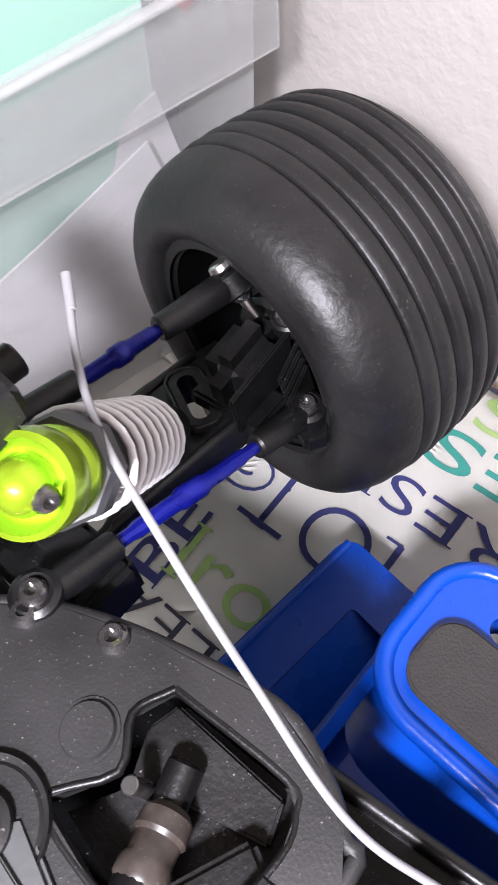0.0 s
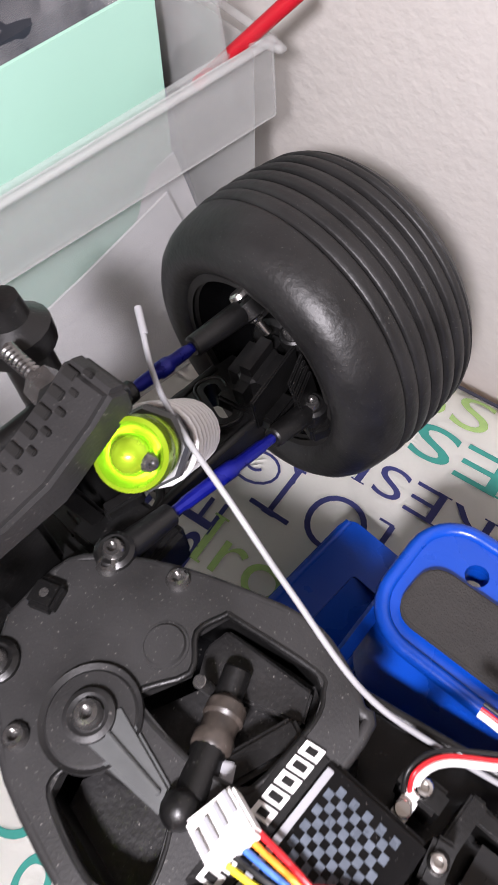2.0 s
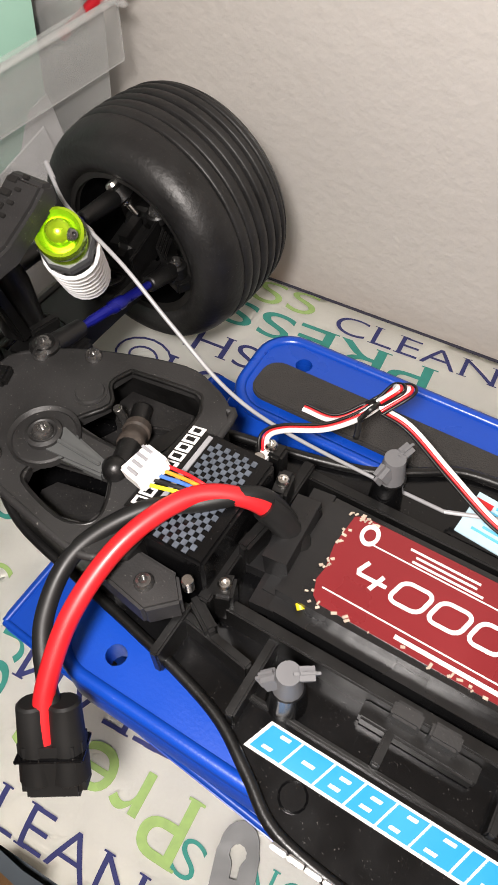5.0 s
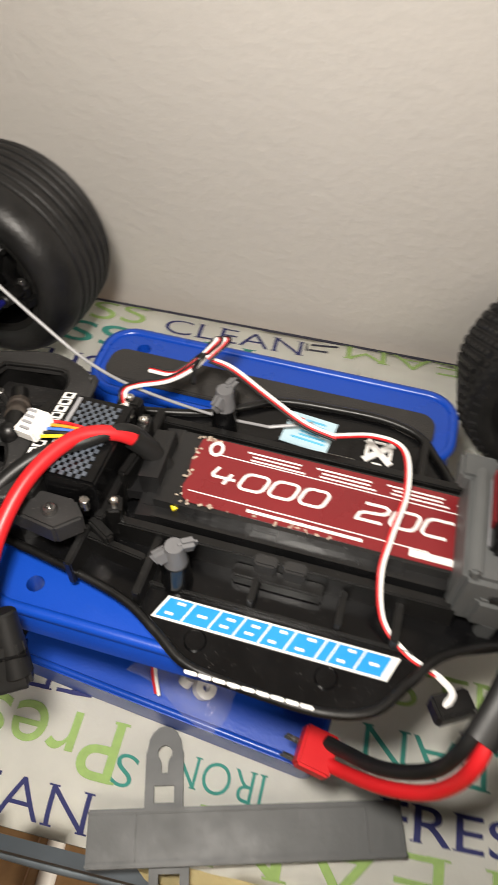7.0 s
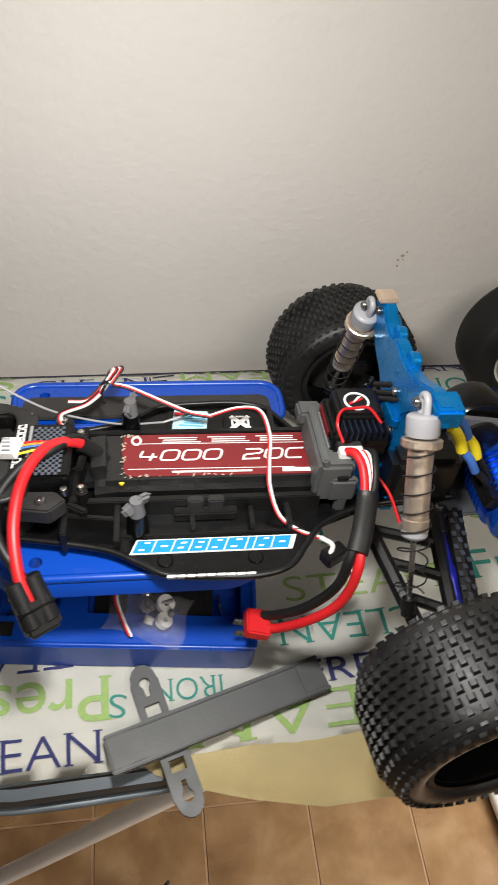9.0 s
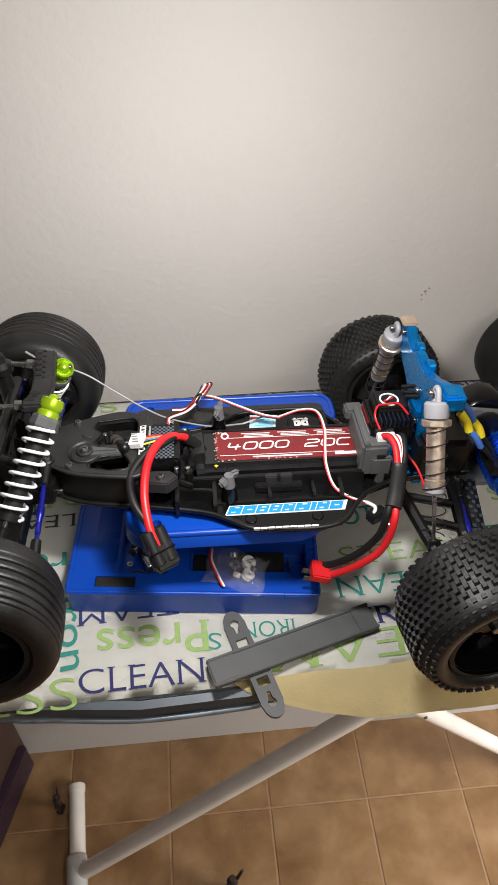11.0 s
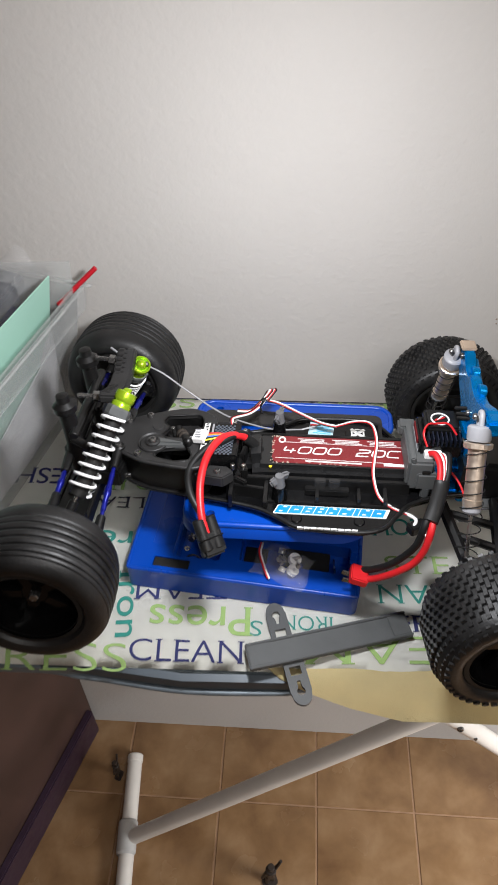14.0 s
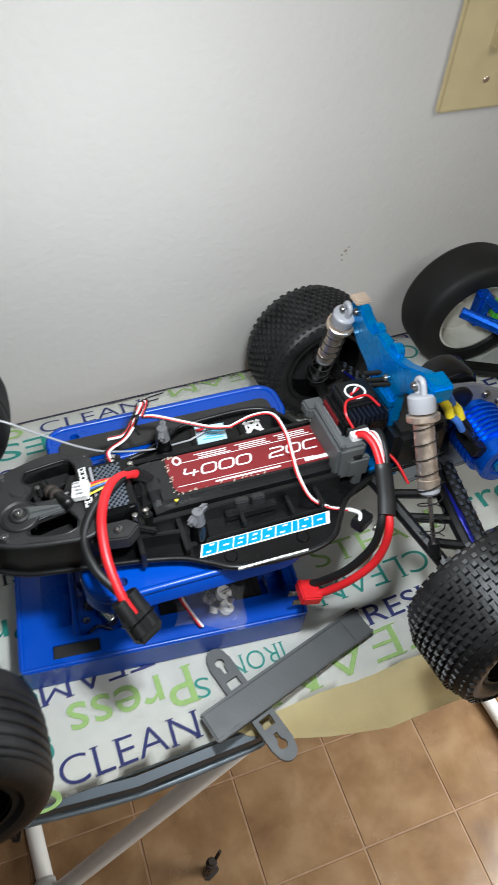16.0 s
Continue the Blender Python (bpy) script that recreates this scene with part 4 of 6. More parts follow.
def shock_front(top, bot, parent, reach=None):
    top, bot = Vector(top), Vector(bot)
    d = (bot - top).normalized()
    m = along(top, bot)
    g = 0.74
    pr = lambda some: [(a_ * 0.9, r_ * g) for a_, r_ in some]
    sh = tpart("front_shock", rod(top + d * 0.010, bot, 0.0060, seg=20), "slick", parent, "front shock with a lime cap and white spring")
    tpart("cap", lathe(pr([(-0.0046, 0), (-0.0042, 0.0026), (-0.0028, 0.0046), (-0.0004, 0.0056), (0.0014, 0.0057), (0.0018, 0.0066), (0.0005, 0.0076), (-0.0010, 0.0086), (-0.0004, 0.0098), (0.0020, 0.0102), (0.0055, 0.0102), (0.0075, 0.0094), (0.0080, 0.0086), (0.0095, 0.0098), (0.0125, 0.0098), (0.0130, 0.0)]), m, 32), "lime", sh, "anodised lime green cap")
    tpart("cap_screw", screw_head(top + d * 0.002 + Vector((0.0045, 0, 0.0015)), (1, 0, 0.4), 0.0020), "dark_steel", sh)
    tpart("collar", lathe(pr([(0.0125, 0.0), (0.0125, 0.0112), (0.0145, 0.0122), (0.0200, 0.0122), (0.0215, 0.0112), (0.0215, 0.0)]), m, 8, None, 15), "grey", sh, "dark grey hex collar")
    tpart("spring", coil(top + d * 0.0190, bot - d * 0.003 if reach is None else top + d * reach, 0.0090, 0.0088, 8.0, 0.00112 if reach is None else 0.00078), "spring", sh, "white coil spring")
    if reach is not None:
        tpart("perch", lathe([(0, 0), (0, 0.0082), (0.002, 0.0085), (0.004, 0.0060), (0.004, 0)], along(top + d * reach, bot), 24), "black", sh)
    tpart("shaft", rod(bot - d * 0.010, bot + d * 0.010, 0.0014), "steel", sh)
    tpart("shock_end", rod(bot + d * 0.004, bot + d * 0.012, 0.0036), "black", sh)
    return sh


def front_corner(s, top, bot, reach=None):
    Y = lambda y: YC + s * (y - YC)
    pts = lambda some: [(x_, Y(y_)) for x_, y_ in some][:: 1 if s > 0 else -1]
    outer_a = pts([(-0.2160, 0.0060), (-0.1860, 0.0040), (-0.1860, 0.0450), (-0.1850, 0.0800), (-0.1930, 0.0870), (-0.2120, 0.0860), (-0.2150, 0.0620)])
    win = pts([(-0.2080, 0.0100), (-0.1900, 0.0100), (-0.1890, 0.0300), (-0.2070, 0.0330)])
    turned = lambda some: pts([(-0.2000 + 0.935 * u + 0.354 * v, 0.0670 - 0.354 * u + 0.935 * v) for u, v in some])
    slot, frame_o = turned(rounded(-0.0078, -0.0026, 0.0078, 0.0026, 0.0024)), turned(rounded(-0.0102, -0.0052, 0.0102, 0.0052, 0.0040))
    arm = tpart("front_arm", plate(outer_a, [win, slot], 0.0020, 0.0115), "black", truck, "black nylon front arm with windows")
    tpart("window_edge", sweep(spline([(x_, y_, 0.0116) for x_, y_ in win + win[:1]], 5), 0.0015, 8), "black", arm)
    tpart("window_edge", sweep(spline([(x_, y_, 0.0140) for x_, y_ in frame_o + frame_o[:1]], 3), 0.0007, 8), "black", arm)
    for px in (-0.2135, -0.1875):
        tpart("arm_edge", sweep([(px, Y(0.008), 0.0112), (px, Y(0.045), 0.0112), (px + 0.001, Y(0.078), 0.0112)], 0.0016, 8), "black", arm)
    hb = tpart("hinge_block", box((-0.1800, Y(0.0130), 0.0200), (0.0260, 0.0200, 0.0150), (0, 0, s * 4), w=0.0016), "black", arm)
    tpart("hinge_pin", rod((-0.2000, Y(0.0075), 0.0110), (-0.1640, Y(0.0075), 0.0110), 0.0022), "dark_steel", hb)
    tpart("rib", box((-0.1720, Y(0.0160), 0.0290), (0.0040, 0.0150, 0.0060), (0, 0, s * 10), w=0.0008), "black", hb)
    tpart("rib", box((-0.1860, Y(0.0180), 0.0290), (0.0040, 0.0120, 0.0050), (0, 0, -s * 14), w=0.0008), "black", hb)
    kn = tpart("knuckle", box((-0.1925, Y(0.0800), 0.0225), (0.0150, 0.0235, 0.0185), (s * 6, 0, s * 8), w=0.0055, seg=5), "black", truck, "black steering knuckle")
    tpart("knuckle_foot", box((-0.1905, Y(0.0750), 0.0130), (0.0230, 0.0130, 0.0060), (0, 0, s * 8), w=0.001), "black", kn)
    tpart("flange", box((-0.1846, Y(0.0785), 0.0215), (0.0014, 0.0245, 0.0150), (s * 6, 0, s * 8), w=0.0005), "black", kn)
    tpart("slot_frame", plate(frame_o, [slot], 0.0110, 0.0142), "black", arm)
    for k in range(4):
        tpart("fin", box((-0.1815 + 0.0022 * k, Y(0.0865 - 0.0012 * k), 0.0175), (0.0012, 0.0120, 0.0170), (s * 6, -8, s * 20), w=0.0004), "black", kn)
    tpart("steering_arm", prism(pts([(-0.1860, 0.0840), (-0.1690, 0.0770), (-0.1660, 0.0830), (-0.1700, 0.0880), (-0.1880, 0.0980)]), 0.0060, 0.0120, 0.001), "black", kn)
    tpart("hub_block", rod((-0.1970, Y(0.0920), 0.0200), (-0.1990, Y(0.1080), 0.0170), 0.0100), "black", kn)
    tpart("screw_ear", rod((-0.1895, Y(0.0940), 0.0260), (-0.1895, Y(0.0935), 0.0306), 0.0048), "black", kn)
    tpart("screw", screw_head((-0.1895, Y(0.0935), 0.0305), (0.1, -0.3 * s, 1), 0.0034), "dark_steel", kn)
    rod_link((-0.1715, Y(0.0050), 0.0365), (-0.1735, Y(0.0820), 0.0155), truck, 0.017)
    rod_link((-0.2040, Y(0.0180), 0.0440), (-0.2020, Y(0.0870), 0.0390), truck, 0.021, Vector((0.62, s * 0.10, -0.75)))
    shock_front(top, bot, truck, reach)


front_corner(1, (-0.1570, 0.0125, 0.0860), (-0.1960, 0.0550, 0.0160), 0.066)
front_corner(-1, (-0.1555, -0.0400, 0.0960), (-0.1870, -0.0920, 0.0420))


def tread_knobs(R, W, rows, count):
    """Small square lugs set round a tyre, in staggered rows."""
    bm = bmesh.new()
    for j in range(rows):
        u = (j + 0.5) / rows - 0.5
        a = u * W * 0.93
        r = R * (1 - 0.10 * max(0, abs(u) - 0.30) / 0.2 * 1.2)
        h, w = 0.0023, 0.00150
        if j in (0, rows - 1):
            h, w = 0.0030, 0.00165
        for i in range(count):
            t = 2 * math.pi * (i + 0.5 * (j % 2)) / count
            c, s = math.cos(t), math.sin(t)
            vs = []
            for rr, k in ((r - 0.0006, 1.30), (r + h, 0.80)):
                for du, dv in ((-1, -1), (1, -1), (1, 1), (-1, 1)):
                    tt = t + dv * w * k / r
                    vs.append(bm.verts.new((a + du * w * k, rr * math.cos(tt), rr * math.sin(tt))))
            bm.faces.new(vs[4:])
            for k in range(4):
                bm.faces.new((vs[k], vs[(k + 1) % 4], vs[4 + (k + 1) % 4], vs[4 + k]))
    bmesh.ops.recalc_face_normals(bm, faces=bm.faces)
    return bm


def wheel(x, y, z, yaw, side, R, W, kind, label):
    """side +1: outer face towards +y. The axle is the local x axis of the lathe."""
    m = pose(x, y, z, 0, 0, yaw + (90 if side > 0 else -90))
    wh = tpart("wheel", lathe([(-W * 0.40, R * 0.60), (-W * 0.40, R * 0.665), (-W * 0.36, R * 0.67), (W * 0.36, R * 0.67), (W * 0.42, R * 0.66), (W * 0.42, R * 0.60), (W * 0.30, R * 0.575), (-W * 0.30, R * 0.575)], m, 48, closed=True), "rim_black", truck, label)
    web = lathe([(W * 0.10, 0.0), (W * 0.10, R * 0.58), (W * 0.02, R * 0.58), (W * 0.02, 0.0)], m, 40)
    lathe([(W * 0.08, 0.0), (W * 0.08, R * 0.20), (W * 0.20, R * 0.17), (W * 0.20, 0.0)], m, 20, web)
    tpart("wheel_disc", web, "deck" if side > 0 else "rim_black", wh)
    for sd in (-1, 1):
        ring = lathe([(0, R * 0.590), (0, R * 0.655), (0.0012, R * 0.668), (0.0022, R * 0.655), (0.0024, R * 0.600)], m @ pose(sd * W * 0.405, 0, 0, 0, 0, 90 - 90 * sd), 64)
        tpart("rim_flange", ring, "slick", wh)
    for k in range(5):
        a = 2 * math.pi * k / 5 + 0.3
        sp = box((W * 0.165, 0, R * 0.37), (W * 0.10, R * 0.17, R * 0.46), w=0.0012)
        bmesh.ops.transform(sp, matrix=m @ Matrix.Rotation(a, 4, "X"), verts=sp.verts)
        tpart("spoke", sp, "rim_black", wh)
    nut = lathe([(W * 0.20, 0.0038), (W * 0.27, 0.0038), (W * 0.28, 0.0030), (W * 0.28, 0)], m, 6, None, 10)
    tpart("wheel_nut", nut, "dark_steel", wh)
    if kind == "ribbed":
        prof = [(-0.40, 0.640), (-0.47, 0.662), (-0.503, 0.72), (-0.507, 0.79), (-0.485, 0.865), (-0.440, 0.918), (-0.380, 0.953), (-0.310, 0.976), (-0.225, 0.990), (-0.204, 0.986)]
        ribs = [(-0.190, -0.100), (-0.088, 0.002), (0.034, 0.112), (0.146, 0.222), (0.254, 0.326), (0.340, 0.395)]
        for a, b in ribs:
            crown = lambda u: 1.002 - 0.20 * u * u
            prof += [(a, crown(a) - 0.034), (a + 0.002, crown(a) - 0.008), (a + 0.010, crown(a)), (a * 0.5 + b * 0.5, crown(a * 0.5 + b * 0.5) + 0.004), (b - 0.010, crown(b)), (b - 0.002, crown(b) - 0.008), (b, crown(b) - 0.034)]
        prof += [(0.41, 0.962), (0.46, 0.925), (0.495, 0.85), (0.50, 0.77), (0.485, 0.70), (0.42, 0.665)]
        tyre = lathe([(a * W, r * R) for a, r in prof], m, 96, None, 50)
        tpart("tyre", tyre, "tyre", wh, "ribbed black rubber tyre with a worn dusty tread")
    else:
        prof = [(-0.42, 0.665), (-0.485, 0.70), (-0.50, 0.77), (-0.49, 0.85), (-0.46, 0.905), (-0.40, 0.945), (-0.28, 0.965), (0, 0.972), (0.28, 0.965), (0.40, 0.945), (0.46, 0.905), (0.49, 0.85), (0.50, 0.77), (0.485, 0.70), (0.42, 0.665)]
        tyre = lathe([(a * W, r * R) for a, r in prof], m, 96, None, 60)
        ty = tpart("tyre", tyre, "tyre", wh, "black rubber tyre with a small-lug tread")
        kn = tread_knobs(R * 0.970, W * 0.98, 11, 54)
        bmesh.ops.transform(kn, matrix=m, verts=kn.verts)
        lug = tpart("tread", kn, "tyre", wh, "rows of small square rubber lugs")
        lug["kind"] = "stuff"
        for sd in (-1, 1):
            dots = bmesh.new()
            for i in range(44):
                t = 2 * math.pi * i / 44
                bx = box((sd * W * 0.487, 0, R * 0.865), (0.0024, 0.0030, 0.0036), (0, sd * -18, 0), w=0, into=None)
                bmesh.ops.transform(bx, matrix=Matrix.Rotation(t, 4, "X"), verts=bx.verts)
                merge(dots, bx)
            bmesh.ops.transform(dots, matrix=m, verts=dots.verts)
            sl = tpart("lug_ring", dots, "tyre", wh)
            sl["kind"] = "stuff"
    return wh


wheel(-0.2003, 0.1122, 0.0122, -3.7, 1, 0.0535, 0.056, "ribbed", "black dish wheel with a wide ribbed tyre")
wheel(-0.2020, -0.1479, 0.0158, 3.4, -1, 0.0525, 0.056, "ribbed", "black five-spoke wheel with a wide ribbed tyre")
T = T_REAR
wheel(0.1080, 0.1290, -0.0204, 4.2, 1, 0.0540, 0.056, "lugs", "black wheel with a lugged rear tyre")
wheel(0.1080, -0.1510, 0.0012, 7.1, -1, 0.0540, 0.056, "lugs", "black five-spoke wheel with a lugged rear tyre")

# rear end
yz = [(0.052, 0.0875), (0.046, 0.0895), (0.038, 0.0885), (0.033, 0.0840), (0.025, 0.0820), (0.018, 0.0825), (0.014, 0.0855), (0.006, 0.0855), (0.002, 0.0835), (-0.010, 0.0840), (-0.022, 0.0875), (-0.034, 0.0935), (-0.040, 0.0965), (-0.054, 0.0970), (-0.056, 0.0850), (-0.044, 0.0800), (-0.028, 0.0700), (-0.020, 0.0600), (-0.020, 0.0120), (-0.032, 0.0080), (-0.032, -0.0040), (0.016, -0.0040), (0.016, 0.0100), (0.006, 0.0140), (0.008, 0.0460), (0.022, 0.0560), (0.038, 0.0620), (0.052, 0.0740)]
bm = prism(yz, 0, 0.0080, 0.0010)
bmesh.ops.transform(bm, matrix=Matrix(((0, 0, 1, 0.0925), (1, 0, 0, 0), (0, 1, 0, 0), (0, 0, 0, 1))), verts=bm.verts)
bmesh.ops.recalc_face_normals(bm, faces=bm.faces)
rt = tpart("rear_tower", bm, "cyan", truck, "bright blue anodised rear shock tower")
tpart("ear_block", box((0.0985, -0.0480, 0.0905), (0.0150, 0.0150, 0.0120), (4, 0, 0), w=0.0014), "cyan", rt)
for y, z, r in ((0.0220, 0.0815, 0.0056), (-0.0030, 0.0835, 0.0056), (0.0420, 0.0780, 0.0060)):
    tpart("boss", rod((0.0960, y, z), (0.1018, y, z), r, r * 0.9, 16), "cyan", rt)
for y, z, sx, sy, sz in ((-0.0070, 0.0540, 0.0050, 0.0260, 0.0070), (-0.0070, 0.0360, 0.0050, 0.0200, 0.0050), (-0.0070, 0.0180, 0.0090, 0.0240, 0.0060), (-0.0100, 0.0020, 0.0160, 0.0400, 0.0100)):
    tpart("tower_rib", box((0.0940 - sx / 2, y, z), (sx, sy, sz), w=0.0012), "cyan", rt)
tpart("tower_brace", cord([(0.1020, 0.044, 0.078), (0.1035, 0.020, 0.070), (0.1035, -0.010, 0.072), (0.1020, -0.040, 0.086)], 0.0036, 12), "cyan", rt)
tpart("tape", box((0.0955, 0.0460, 0.0908), (0.012, 0.010, 0.0030), (10, 4, 8), w=0.0008), "rust", rt, "scrap of brown tape")
for y, z in ((0.043, 0.083), (-0.049, 0.091), (-0.007, 0.066), (-0.014, 0.044)):
    tpart("screw", screw_head((0.0923, y, z), (-1, 0, 0), 0.0026), "dark_steel", rt)


def shock_rear(top, bot, parent):
    top, bot = Vector(top), Vector(bot)
    d = (bot - top).normalized()
    m = along(top, bot) @ Matrix.Diagonal((0.92, 0.76, 0.76, 1))
    sh = tpart("rear_shock", lathe([(0.022, 0), (0.022, 0.0082), (0.062, 0.0082), (0.0625, 0.0090), (0.068, 0.0088), (0.069, 0.006), (0.069, 0)], m, 28), "brass", parent, "rear shock with a polished body and dark spring")
    tpart("cap", lathe([(0.0060, 0), (0.0062, 0.0085), (0.0068, 0.0098), (0.0078, 0.0108), (0.0165, 0.0108), (0.0180, 0.0100), (0.0180, 0.0)], m, 28), "light_grey", sh, "pale grey plastic cap")
    side = (Vector((0, 1, 0)) - d * d.y).normalized()
    loop = [top + d * 0.0070 + side * 0.0034] + [top + side * 0.0034 * math.cos(a) - d * 0.0034 * math.sin(a) for a in [math.pi * k / 8 for k in range(9)]] + [top + d * 0.0070 - side * 0.0034]
    tpart("eye_loop", sweep(loop, 0.0019, 10), "light_grey", sh, "pale grey looped eye")
    tpart("nut", lathe([(0.019, 0), (0.019, 0.0120), (0.0195, 0.0130), (0.0230, 0.0130), (0.0238, 0.0120), (0.0240, 0.0)], m, 22, None, 12), "brass", sh)
    tpart("spring", coil(top + d * 0.022, bot - d * 0.006, 0.0076, 0.0076, 8.0, 0.00040), "slick", sh, "thin dark coil spring")
    tpart("lower_cap", lathe([(0.064, 0.0), (0.064, 0.0088), (0.0715, 0.0086), (0.073, 0.0070), (0.073, 0.0)], m, 24), "light_grey", sh, "pale grey lower cap")
    tpart("shaft", rod(top + d * 0.060, bot, 0.0014), "steel", sh)
    tpart("eye_bolt", screw_head(top + Vector((-0.0035, 0, 0)), (-1, 0, 0), 0.0026), "dark_steel", sh)
    tpart("shock_end", rod(bot - d * 0.004, bot + d * 0.006, 0.0036), "black", sh)
    return sh


shock_rear((0.0885, -0.0460, 0.0940), (0.0870, -0.1020, 0.0080), truck)
shock_rear((0.0880, 0.0480, 0.0835), (0.0885, 0.0820, -0.0080), truck)
for s, y0, y1, z1 in ((1, 0.010, 0.108, -0.020), (-1, -0.036, -0.128, -0.006)):
    arm = tpart("rear_arm", rod((0.078, y0, 0.004), (0.098, y1, z1), 0.0045, seg=8), "black", truck, "black nylon rear arm")
    tpart("arm_web", rod((0.120, y0, 0.004), (0.112, y1, z1), 0.0045, seg=8), "black", arm)
    for k in range(4):
        u = 0.15 + 0.22 * k
        a = Vector((0.078, y0, 0.004)).lerp(Vector((0.098, y1, z1)), u)
        b = Vector((0.120, y0, 0.004)).lerp(Vector((0.112, y1, z1)), u + 0.12)
        tpart("arm_web", rod(a, b, 0.0032, seg=8), "black", arm)
    shaft = tpart("arm_cover", rod((0.134, y0 + s * 0.002, 0.000), (0.122, y1, z1 - 0.004), 0.0062, seg=8), "black", truck, "woven-look black arm cover")
    for k in range(22):
        for j in range(3):
            if (k + j) % 2 == 0:
                c = Vector((0.134, y0 + s * 0.002, 0.0062)).lerp(Vector((0.122, y1, z1 + 0.0022)), (k + 0.5) / 22) + Vector((-0.0036 + 0.0030 * j, 0, 0.0))
                tpart("weave_patch", box(c, (0.0024, 0.0030, 0.0006), (0, 0, 0), w=0), "carbon", shaft)
    rod_link((0.123, y0 + s * 0.004, 0.004), (0.116, y1 - s * 0.006, z1 + 0.004), truck, 0.014)
    tpart("hub_carrier", box((0.108, y1 - s * 0.004, z1 + 0.006), (0.020, 0.012, 0.030), w=0.002), "black", truck)
gear = tpart("gearbox", box((0.112, YC, 0.020), (0.040, 0.044, 0.036), w=0.004), "black", truck, "black gearbox housing with a round spur cover")
tpart("spur_cover", lathe([(0, 0), (0, 0.019), (0.003, 0.021), (0.019, 0.021), (0.022, 0.019), (0.022, 0)], along((0.148, 0.014, 0.0360), (0.148, -0.5, 0.0360)), 36), "gloss", gear)
tpart("spur_cover", lathe([(0, 0), (0, 0.012), (0.007, 0.012), (0.008, 0.010), (0.008, 0)], along((0.148, -0.008, 0.0360), (0.148, -0.5, 0.0360)), 30), "black", gear)
mp = prism([(0.122, 0.0), (0.150, -0.006), (0.182, -0.006), (0.200, 0.010), (0.196, 0.024), (0.160, 0.042), (0.130, 0.046)], 0, 0.003, 0.0006)
bmesh.ops.transform(mp, matrix=Matrix(((1, 0, 0, 0), (0, 0, 1, -0.0130), (0, 1, 0, 0.006), (0, 0, 0, 1))), verts=mp.verts)
bmesh.ops.recalc_face_normals(mp, faces=mp.faces)
plate_ob = tpart("motor_plate", mp, "plate_grey", truck, "grey alloy motor plate with black screws")
for x, z in ((0.150, 0.044), (0.172, 0.036), (0.186, 0.026)):
    tpart("screw", screw_head((x, -0.0131, z), (0, -1, 0), 0.0032), "dark_steel", plate_ob)
tpart("rear_plate", prism([(0.10, -0.045), (0.175, -0.040), (0.190, -0.020), (0.190, 0.010), (0.10, 0.018)], 0.0005, 0.0035, 0.001), "grey", truck, "grey rear chassis plate")
mot = along((0.1640, -0.0135, 0.0150), (0.1640, -0.5, 0.0150))
motor = tpart("motor", lathe([(0, 0), (0, 0.0175), (0.036, 0.0175), (0.0375, 0.0180), (0.044, 0.0180), (0.046, 0.0165), (0.0462, 0.011), (0.0450, 0.010), (0.0450, 0.0)], mot, 40), "motor", truck, "metallic blue brushless motor with cooling fins")
for k in range(7):
    tpart("fin", lathe([(0.006 + 0.0042 * k, 0.0172), (0.006 + 0.0042 * k, 0.0205), (0.0075 + 0.0042 * k, 0.0205), (0.0075 + 0.0042 * k, 0.0172)], mot, 40, closed=True), "motor", motor)
tpart("end_star", lathe([(0.0455, 0.0), (0.0455, 0.0085), (0.0468, 0.0080), (0.0468, 0)], mot, 8, None, 10), "cyan", motor, "pale blue end-bell badge")
tpart("wire_guard", box((0.1480, -0.0430, 0.0240), (0.016, 0.022, 0.008), (0, 20, 0), w=0.001), "black", motor)
for dy in (0.0, 0.007, 0.012):
    tpart("motor_wire", cord([(0.088, 0.012 - dy, 0.055), (0.098, -0.008 - dy, 0.070), (0.1080, -0.0270 - dy * 0.8, 0.0755), (0.1130, -0.0345 - dy * 0.4, 0.0715)], 0.0017, 8), "wire_black", truck)
for p, q, r, c in (((0.1110, -0.0400, 0.0715), (0.1195, -0.0440, 0.0580), 0.0031, "yellow_wire"), ((0.1190, -0.0437, 0.0588), (0.1300, -0.0470, 0.0450), 0.0024, "blue_wire"), ((0.1295, -0.0468, 0.0457), (0.1430, -0.0455, 0.0300), 0.0020, "wire_black"),
                   ((0.1150, -0.0345, 0.0735), (0.1240, -0.0385, 0.0605), 0.0026, "blue_wire"), ((0.1235, -0.0382, 0.0613), (0.1310, -0.0412, 0.0500), 0.0031, "yellow_wire"), ((0.1308, -0.0411, 0.0505), (0.1450, -0.0420, 0.0310), 0.0020, "wire_black")):
    mid = Vector(p).lerp(Vector(q), 0.5) + Vector((0.0006, -0.0004, 0.0008))
    tpart("motor_wire", cord([p, mid, q], r, 10), c, truck, "heat-shrunk motor connector" if c == "yellow_wire" else "")

